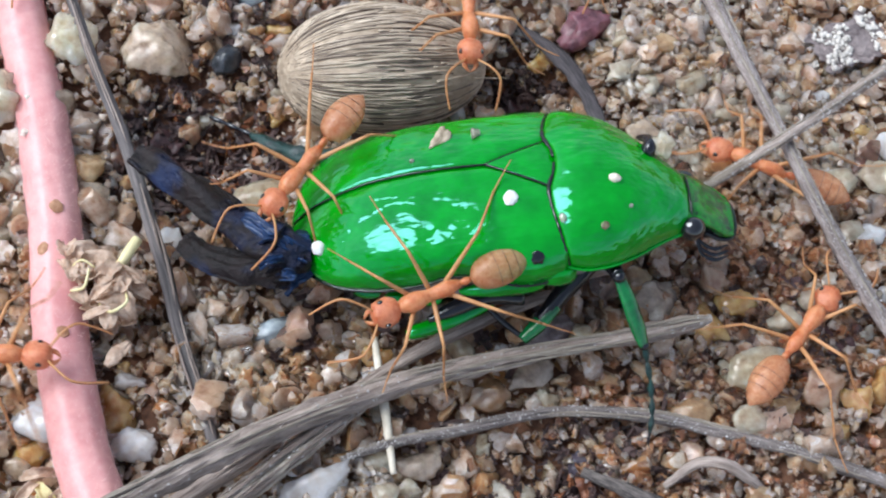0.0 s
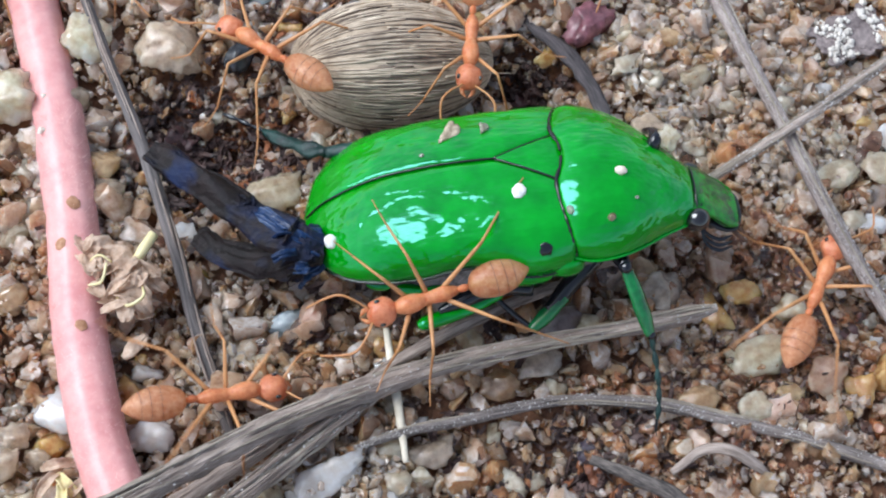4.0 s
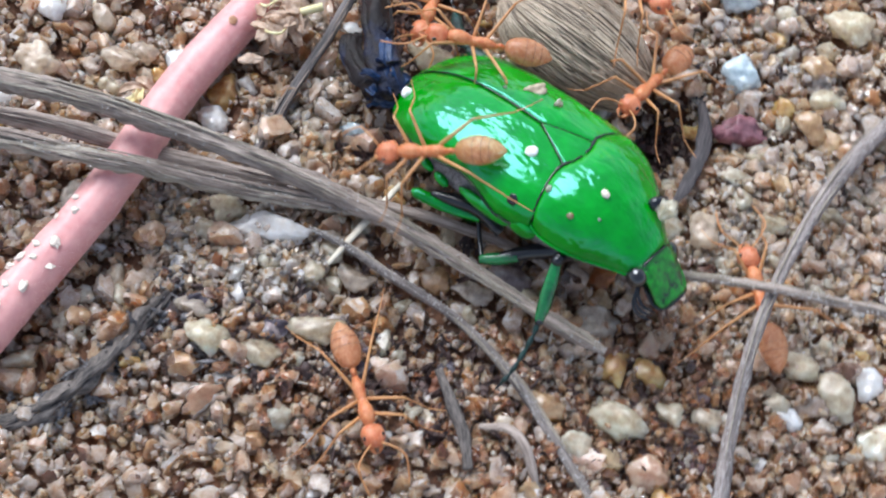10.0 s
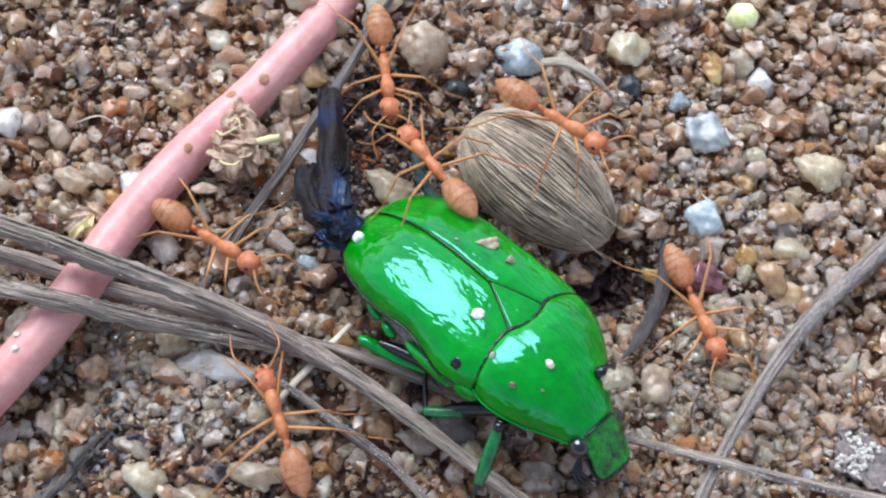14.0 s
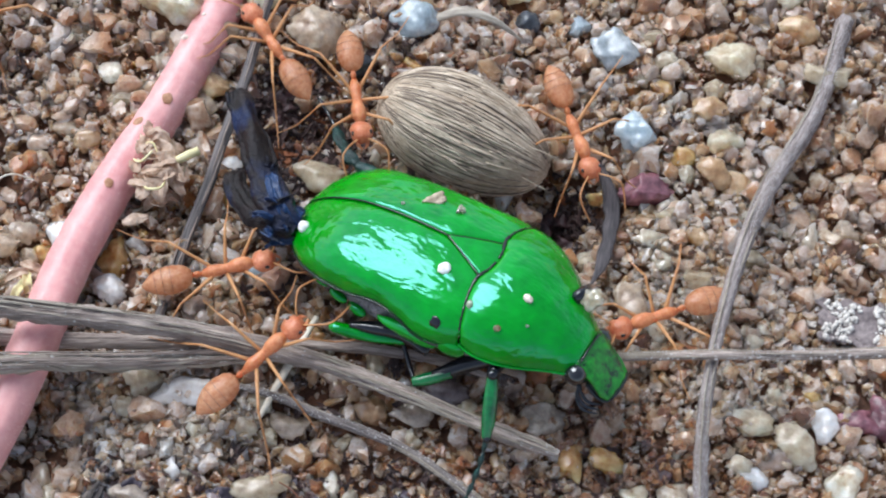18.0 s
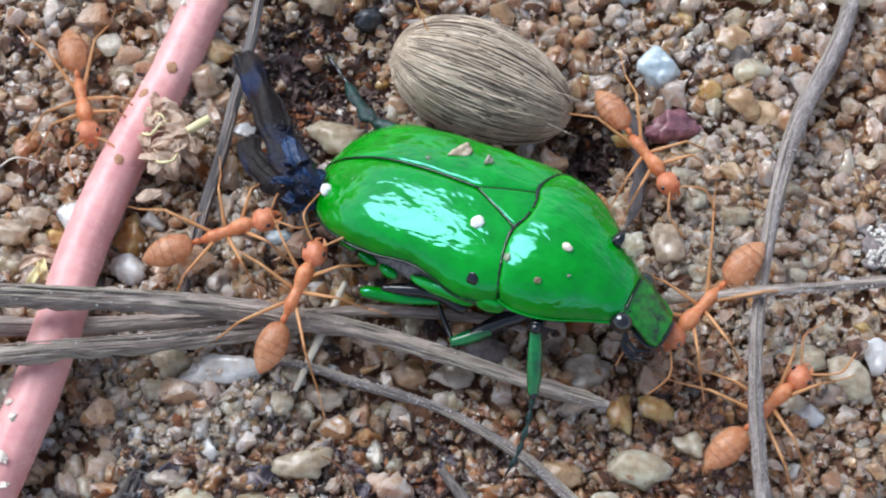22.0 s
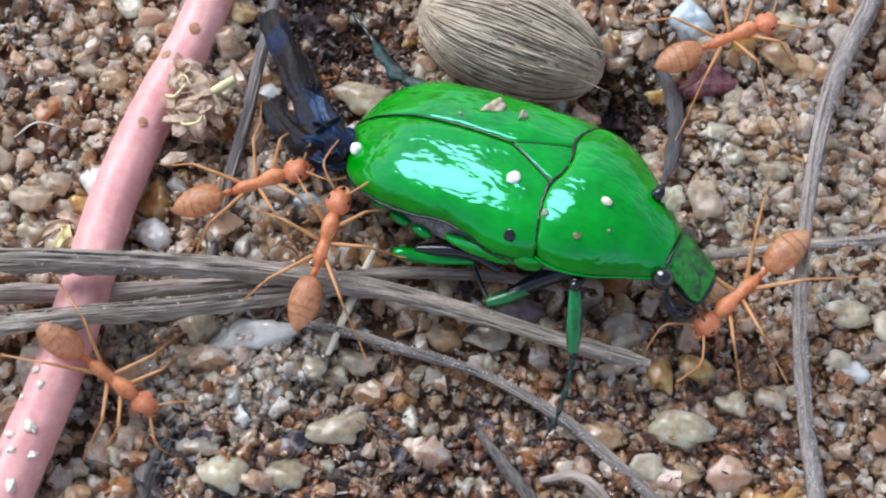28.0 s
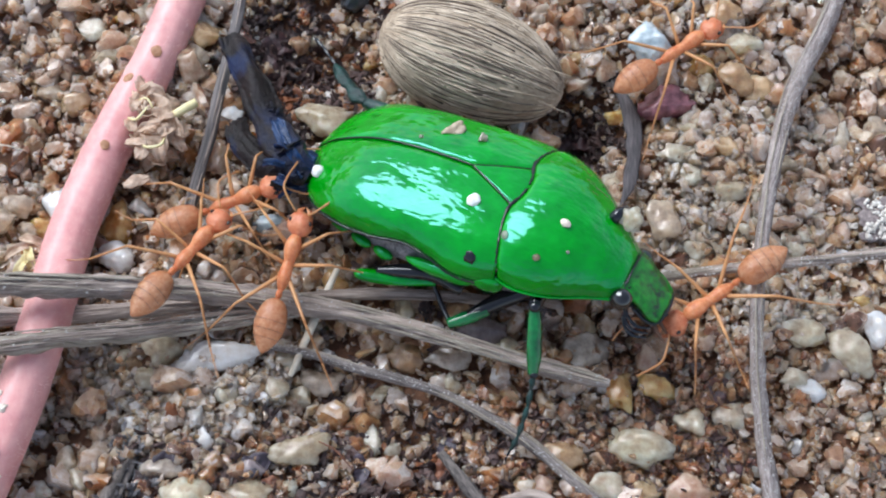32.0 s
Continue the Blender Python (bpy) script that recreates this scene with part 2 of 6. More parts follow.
SAND_PALE = [(0.0, (0.866, 0.722, 0.581)), (0.3, (0.926, 0.819, 0.719)), (0.55, (0.807, 0.624, 0.441)), (0.75, (0.954, 0.897, 0.86)), (0.9, (0.767, 0.536, 0.34))]
PALE_MAT = sand_material("pale_sand_grains", SAND_PALE)
SAND_MAT, FINE_MAT, BROWN_MAT = sand_material("sand_grains", SAND), sand_material("fine_sand_grains", SAND_FINE), sand_material("brown_sand_grains", SAND_BROWN)
def stone(k, a, b):
    if k not in ("blue", "slateblue", "dark", "lime"):
        a, b = [tuple(min(0.9, v * w) for v, w in zip(c, (1.10, 0.97, 0.90))) for c in (a, b)]
    m = surface("stone_" + k, tuple(min(0.9, 1.05 * v) for v in a), tuple(min(0.96, 1.5 * v) for v in b), 0.55, 0.2, 0.09, soft=1.0, per_object=True, glow=2.0)
    if k not in ("dark", "purple", "lime"):
        see_through(m, {"slate": 0.4, "brown": 0.35, "tan": 0.4, "white": 0.25, "blue": 0.3, "slateblue": 0.3}.get(k, 0.44), (0.98, 0.86, 0.70), 0.06)
    return m


STONE_MATS = {k: stone(k, a, b) for k, (a, b) in STONES.items()}
SOIL = surface("damp_sandy_soil", (0.05, 0.02, 0.011), (0.21, 0.095, 0.05), 0.4, 0.8, 0.3)
# humus, coloured darker to deepen the shade in the hollow by the seed
HUMUS_SHADE = surface("humus_and_shade_crumbs", (0.014, 0.010, 0.011), (0.115, 0.064, 0.056), 0.35, 0.6, 0.12)
RUST = surface("rusty_crumbs", (0.16, 0.05, 0.02), (0.32, 0.12, 0.05), 0.3, 0.7, 0.1)
GREEN = shell_green()
GREEN_HEAD = surface("green_head", (0.0003, 0.012, 0.004), (0.001, 0.25, 0.008), 0.5, 0.14, 0.14, coat=0.4)
GREEN_LEG = surface("green_leg", (0.001, 0.06, 0.02), (0.002, 0.19, 0.045), 0.5, 0.2, 0.05, coat=0.5)
BLACK = surface("black_chitin", (0.002, 0.0025, 0.004), (0.007, 0.008, 0.014), 0.5, 0.2, 0.02, coat=0.3)
EYE = surface("eye_black", (0.003, 0.003, 0.004), (0.008, 0.008, 0.01), 0.5, 0.06, 0.0, coat=1.0)
SILVER = surface("silvery_pubescence", (0.03, 0.03, 0.035), (0.34, 0.32, 0.34), 0.16, 0.55, 0.05)
WING = wing_skin()
WING_BLUE = surface("blue_black_membrane", (0.003, 0.008, 0.03), (0.008, 0.045, 0.14), 0.35, 0.3, 0.08)
SEED = surface("seed_husk", (0.30, 0.22, 0.15), (0.60, 0.48, 0.36), 0.3, 0.8, 0.14, stripes=(0.2, 1, 1), grime=0.35)
FIBRE = surface("seed_fibre", (0.36, 0.27, 0.19), (0.70, 0.58, 0.45), 0.3, 0.75, 0.05, stripes=(0.3, 1, 1), grime=0.5)
FIBRE_DARK = surface("seed_fibre_brown", (0.05, 0.036, 0.028), (0.22, 0.16, 0.12), 0.4, 0.75, 0.03)
PINK = surface("pink_stem", (0.66, 0.285, 0.28), (0.79, 0.42, 0.40), 0.8, 0.42, 0.05, soft=0.4, glow=0.8)
DOWN = surface("whitish_down", (0.80, 0.50, 0.47), (0.90, 0.66, 0.62), 0.3, 0.5, 0.0)
SCAR = surface("brown_scar", (0.26, 0.11, 0.05), (0.50, 0.27, 0.16), 0.25, 0.7, 0.05)
BARK = surface("grey_bark", (0.15, 0.108, 0.09), (0.60, 0.49, 0.43), 0.14, 0.8, 0.24, stripes=(0.09, 1, 1), along=True, grime=0.2)
BARK_PALE = surface("pale_grey_wood", (0.19, 0.152, 0.118), (0.60, 0.53, 0.445), 0.14, 0.8, 0.24, stripes=(0.09, 1, 1), along=True, grime=0.2)
BARK_ACROSS = surface("violet_grey_bark", (0.15, 0.115, 0.108), (0.53, 0.45, 0.425), 0.16, 0.8, 0.24, stripes=(0.3, 1, 1), along=True, grime=0.3)
LEAF_BLACK = surface("blackish_leaf_strip", (0.016, 0.013, 0.015), (0.11, 0.09, 0.095), 0.16, 0.6, 0.15, stripes=(0.15, 1, 1), along=True)
BARK_DARK = surface("dark_wood", (0.02, 0.017, 0.017), (0.24, 0.20, 0.18), 0.16, 0.8, 0.2, stripes=(0.25, 1, 1), along=True)
BARK_SPECKLED = surface("speckled_dark_bark", (0.05, 0.04, 0.037), (0.34, 0.285, 0.265), 0.14, 0.7, 0.24, stripes=(0.12, 1, 1), along=True, grime=0.25)
STRAW = surface("dry_straw", (0.52, 0.45, 0.35), (0.74, 0.68, 0.57), 0.4, 0.65, 0.05)
BLADE = surface("dark_dry_blade", (0.028, 0.024, 0.025), (0.19, 0.16, 0.155), 0.2, 0.6, 0.12, stripes=(0.08, 1, 1), along=True)
TEAL = surface("dark_teal_chitin", (0.001, 0.008, 0.010), (0.002, 0.045, 0.038), 0.3, 0.35, 0.2, coat=0.15)
HUSK = surface("dry_petal", (0.46, 0.30, 0.21), (0.80, 0.64, 0.52), 0.25, 0.5, 0.08)
YELLOW = surface("yellow_petal", (0.58, 0.47, 0.20), (0.76, 0.68, 0.40), 0.5, 0.6, 0.04, soft=0.2)
ANT = surface("ant_orange", (0.56, 0.16, 0.06), (0.84, 0.37, 0.18), 0.2, 0.32, 0.06, soft=0.6, glow=0.5)
ANT_HEAD = surface("ant_head_orange", (0.52, 0.13, 0.055), (0.80, 0.32, 0.17), 0.2, 0.32, 0.06, soft=0.6, glow=0.5)
GASTER = surface("ant_gaster_amber", (0.50, 0.18, 0.08), (0.78, 0.42, 0.25), 0.25, 0.26, 0.06, soft=0.6, glow=0.7)
ANT_LEG = surface("ant_leg_amber", (0.46, 0.18, 0.07), (0.68, 0.36, 0.16), 0.5, 0.4, 0.01)
LEAF_DARK = surface("rotted_leaf", (0.018, 0.008, 0.010), (0.10, 0.045, 0.045), 0.3, 0.45, 0.1)
LEAF_RUST = surface("rusty_leaf", (0.09, 0.025, 0.012), (0.26, 0.10, 0.05), 0.3, 0.5, 0.1)
CHAR = surface("charred_crumbs", (0.010, 0.010, 0.012), (0.30, 0.28, 0.29), 0.2, 0.35, 0.12)
DARK_SCAR = surface("brown_joint", (0.08, 0.035, 0.02), (0.16, 0.08, 0.05), 0.25, 0.6, 0.03)
STUCK = surface("cream_grains", (0.62, 0.50, 0.42), (0.88, 0.78, 0.68), 0.2, 0.3, 0.06, soft=0.3, glow=0.4)
FLAKE = surface("brown_flake", (0.26, 0.19, 0.12), (0.66, 0.54, 0.40), 0.25, 0.6, 0.15)
CHALK = surface("white_grain", (0.74, 0.72, 0.69), (0.93, 0.92, 0.90), 0.2, 0.35, 0.05)
SPECK = surface("silvery_specks", (0.34, 0.31, 0.29), (0.74, 0.71, 0.69), 0.1, 0.25, 0.03)
LICHEN = surface("whitish_crust", (0.40, 0.36, 0.32), (0.82, 0.77, 0.71), 0.25, 0.5, 0.1)
for m, share, tint in ((ANT, 0.3, (1, 0.85, 0.72)), (ANT_HEAD, 0.28, (1, 0.82, 0.7)), (GASTER, 0.42, (1, 0.88, 0.74)), (HUSK, 0.4, (1, 0.9, 0.78)), (ANT_LEG, 0.25, (1, 0.85, 0.6))):
    see_through(m, share, tint)


# ---- mesh helpers; all sizes in millimetres ----
def part(name, bm, material, parent=None, label="", smooth=True, at=None):
    """One mesh object. at: the pose by which its points are laid from the world into its parent's space."""
    me = bpy.data.meshes.new(name)
    if at is not None:
        bmesh.ops.transform(bm, matrix=at.inverted(), verts=bm.verts)
    bmesh.ops.recalc_face_normals(bm, faces=bm.faces)
    bmesh.ops.scale(bm, vec=(MM, MM, MM), verts=bm.verts)
    bm.to_mesh(me)
    bm.free()
    me.materials.append(material)
    if smooth:
        me.shade_smooth()
    ob = new(name, me)
    ob.parent = parent
    return tagged(ob, label=label)


def smooth_line(points, steps=8):
    """Catmull-Rom through rows of numbers."""
    p = np.array(points, float)
    p = np.vstack([2 * p[0] - p[1], p, 2 * p[-1] - p[-2]])
    out = []
    for i in range(1, len(p) - 2):
        for k in range(steps):
            t = k / steps
            out.append(0.5 * (2 * p[i] + (p[i + 1] - p[i - 1]) * t + (2 * p[i - 1] - 5 * p[i] + 4 * p[i + 1] - p[i + 2]) * t * t + (3 * p[i] - p[i - 1] - 3 * p[i + 1] + p[i + 2]) * t ** 3))
    return np.array(out + [p[-2]])


def tube(points, steps=8, sides=10, ridges=0.0, wobble=0.0, flat=1.0, bm=None, seed=0, twist=0.0):
    """A swept tube through rows of x, y, z, radius. ridges: depth of the grooves along it as a share of its radius."""
    rng = random.Random(seed)
    line = smooth_line(points, steps)
    bm = bm or bmesh.new()
    laid = bm.loops.layers.uv.verify()
    run = np.concatenate([[0], np.cumsum(np.linalg.norm(np.diff(line[:, :3], axis=0), axis=1))])
    groove = [1 - ridges * rng.random() for _ in range(sides)]
    side = None
    rings = []
    for i, (x, y, z, r) in enumerate(line):
        ahead = Vector(line[min(i + 1, len(line) - 1)][:3] - line[max(i - 1, 0)][:3]).normalized()
        if side is None:
            side = ahead.cross(Vector((0, 0, 1)))
            side = side if side.length > 0.1 else ahead.cross(Vector((0, 1, 0)))
        side = (side - ahead * side.dot(ahead)).normalized()
        up = side.cross(ahead)
        ring = []
        for k in range(sides):
            a = 2 * math.pi * k / sides + twist * i
            rr = r * groove[k] * (1 + wobble * noise.noise(Vector((x * 0.8 + k * 0.9, y * 0.8 + seed * 3.1, z + k * 0.37))))
            ring.append(bm.verts.new(Vector((x, y, z)) + side * (rr * math.cos(a)) + up * (rr * flat * math.sin(a))))
        rings.append(ring)
    for i, (a, b) in enumerate(zip(rings, rings[1:])):
        turn = 2 * math.pi * line[i][3] / sides
        for k in range(sides):
            f = bm.faces.new((a[k], a[(k + 1) % sides], b[(k + 1) % sides], b[k]))
            for loop, u, v in zip(f.loops, (i, i, i + 1, i + 1), (k, k + 1, k + 1, k)):
                loop[laid].uv = (run[u] * MM, v * turn * MM)
    bm.faces.new(rings[0])
    bm.faces.new(rings[-1])
    return bm


def ball(x, y, z, rx, ry, rz, turn=None, sub=3, bm=None, lump=0.0, seed=0, power=1.0):
    """An ellipsoid, uneven by lump."""
    one = bmesh.new()
    bmesh.ops.create_icosphere(one, subdivisions=sub, radius=1)
    for v in one.verts:
        k = 1 + lump * noise.noise(v.co * 1.7 + Vector((seed * 7.3, seed * 1.9, 0)))
        v.co = Vector((v.co.x * rx * k, v.co.y * ry * k, v.co.z * rz * k))
    m = Matrix.Translation((x, y, z))
    if turn is not None:
        m = m @ turn
    bmesh.ops.transform(one, matrix=m, verts=one.verts)
    if bm is None:
        return one
    me = bpy.data.meshes.new("scratch")
    one.to_mesh(me)
    one.free()
    bm.from_mesh(me)
    bpy.data.meshes.remove(me)
    return bm


def shell(grid, thick=0.15):
    """A thick sheet from a grid of points (rows, columns, 3); its normal side is out."""
    g = np.array(grid, float)
    du, dv = np.gradient(g, axis=0), np.gradient(g, axis=1)
    nn = np.cross(du, dv)
    nn /= np.linalg.norm(nn, axis=2, keepdims=True) + 1e-9
    if nn[..., 2].mean() < 0:
        nn = -nn
    bm = bmesh.new()
    top = [[bm.verts.new(p) for p in row] for row in g]
    low = [[bm.verts.new(p) for p in row] for row in g - nn * thick]
    r, c = g.shape[:2]
    for i in range(r - 1):
        for k in range(c - 1):
            bm.faces.new((top[i][k], top[i + 1][k], top[i + 1][k + 1], top[i][k + 1]))
            bm.faces.new((low[i][k], low[i][k + 1], low[i + 1][k + 1], low[i + 1][k]))
    for i in range(r - 1):
        for k in (0, c - 1):
            bm.faces.new((top[i][k], low[i][k], low[i + 1][k], top[i + 1][k]))
    for k in range(c - 1):
        for i in (0, r - 1):
            bm.faces.new((top[i][k], top[i][k + 1], low[i][k + 1], low[i][k]))
    return bm


def eased(x, xs, ys):
    """A smooth curve through xs (rising), ys."""
    xs, ys = np.array(xs, float), np.array(ys, float)
    slope = np.gradient(ys, xs)
    i = np.clip(np.searchsorted(xs, x) - 1, 0, len(xs) - 2)
    h = xs[i + 1] - xs[i]
    t = np.clip((x - xs[i]) / h, 0, 1)
    return ys[i] * (1 + 2 * t) * (1 - t) ** 2 + slope[i] * h * t * (1 - t) ** 2 + ys[i + 1] * t * t * (3 - 2 * t) + slope[i + 1] * h * t * t * (t - 1)


def thing(name, label, category, m=None, group=""):
    ob = tagged(new(name), label=label, category=category, group=group)
    ob.matrix_basis = m or Matrix()
    return ob


# ---- ground ----
HOLLOWS = [(8.6, 8.5, -4.4, 2.2), (-8.8, 13.5, -2.0, 2.2), (0.0, 2.0, -0.8, 5.0), (-11.0, 12.5, -0.9, 3.5), (12.5, 3.0, -0.5, 4.0), (-17.0, -9.0, 0.7, 5.0), (-8.0, -9.5, -0.6, 3.0), (-2.0, -14.5, -0.5, 4.0), (18.0, -6.0, 0.5, 6.0), (-24.0, 4.0, -0.4, 5.0)]
WAVES = [(math.cos(a) * k, math.sin(a) * k, p, h) for a, k, p, h in ((0.3, 0.35, 1.0, 0.28), (1.4, 0.5, 4.0, 0.22), (2.5, 0.75, 2.2, 0.16), (0.9, 1.05, 5.1, 0.12), (1.9, 1.45, 0.4, 0.09), (2.9, 2.1, 3.3, 0.06))]


def ground_z(x, y):
    """Height of the soil, in millimetres; works on arrays."""
    z = -0.55 + 0 * x
    for kx, ky, p, h in WAVES:
        z = z + h * np.sin(kx * x + ky * y + p)
    for hx, hy, h, s in HOLLOWS:
        z = z + h * np.exp(-((x - hx) ** 2 + (y - hy) ** 2) / (2 * s * s))
    return z


def make_ground():
    bm = bmesh.new()
    near = np.linspace(-52, 52, 131)
    far = np.array([70, 100, 160, 300, 800, 3000, 12000, 60000])
    line = np.concatenate([-far[::-1], near, far])
    rows = [[bm.verts.new((x, y, float(ground_z(x, y)) - 0.2)) for x in line] for y in line]
    for a, b in zip(rows, rows[1:]):
        for k in range(len(line) - 1):
            bm.faces.new((a[k], a[k + 1], b[k + 1], b[k]))
    return tagged(part("ground", bm, SOIL), label="dark damp sandy soil under the loose grains", category="ground", kind="structure")


make_ground()


def grain_shapes(count, sub, seed, cut=(0.42, 0.88), rough=1.0):
    """Unit grains with worn facets: vertex arrays and one face array."""
    bm = bmesh.new()
    bmesh.ops.create_icosphere(bm, subdivisions=sub, radius=1)
    base = np.array([v.co[:] for v in bm.verts])
    faces = np.array([[v.index for v in f.verts] for f in bm.faces])
    bm.free()
    rng = np.random.default_rng(seed)
    out = []
    for _ in range(count):
        v = base.copy()
        for _ in range(7):
            d = rng.normal(size=3)
            d /= np.linalg.norm(d)
            far = v @ d
            lim = rng.uniform(*cut)
            v = v - np.where(far > lim, far - lim, 0)[:, None] * d * 0.92
        v *= rng.uniform(0.7, 1.25, 3)
        for freq, amp in ((2.0, 0.24), (4.5, 0.2), (9.0, 0.14)):
            k = rng.normal(size=(4, 3)) * freq
            v *= (1 + rough * amp * np.sin(v @ k.T + rng.uniform(0, 6, 4)).mean(1) * 1.6)[:, None]
        out.append(v)
    return out, faces


def heap(name, xyz, radius, shapes, faces, material, seed, smooth=True):
    """Many grains in one mesh."""
    rng = np.random.default_rng(seed)
    n = len(xyz)
    q = rng.normal(size=(n, 4))
    q /= np.linalg.norm(q, axis=1, keepdims=True)
    w, x, y, z = q.T
    turn = np.stack([1 - 2 * (y * y + z * z), 2 * (x * y - w * z), 2 * (x * z + w * y), 2 * (x * y + w * z), 1 - 2 * (x * x + z * z), 2 * (y * z - w * x), 2 * (x * z - w * y), 2 * (y * z + w * x), 1 - 2 * (x * x + y * y)], 1).reshape(n, 3, 3)
    pick = rng.integers(0, len(shapes), n)
    verts = np.einsum("nij,nkj->nki", turn, np.array(shapes)[pick]) * radius[:, None, None] + xyz[:, None, :]
    nv = verts.shape[1]
    tri = (faces[None] + (np.arange(n) * nv)[:, None, None]).reshape(-1, 3)
    me = bpy.data.meshes.new(name)
    me.vertices.add(n * nv)
    me.vertices.foreach_set("co", (verts.reshape(-1) * MM).astype(np.float32))
    me.loops.add(tri.size)
    me.loops.foreach_set("vertex_index", tri.reshape(-1).astype(np.int32))
    me.polygons.add(len(tri))
    me.polygons.foreach_set("loop_start", np.arange(0, tri.size, 3, dtype=np.int32))
    me.update(calc_edges=True)
    me.materials.append(material)
    if smooth:
        me.shade_smooth()
        me.set_sharp_from_angle(angle=radians(30))
    return new(name, me)


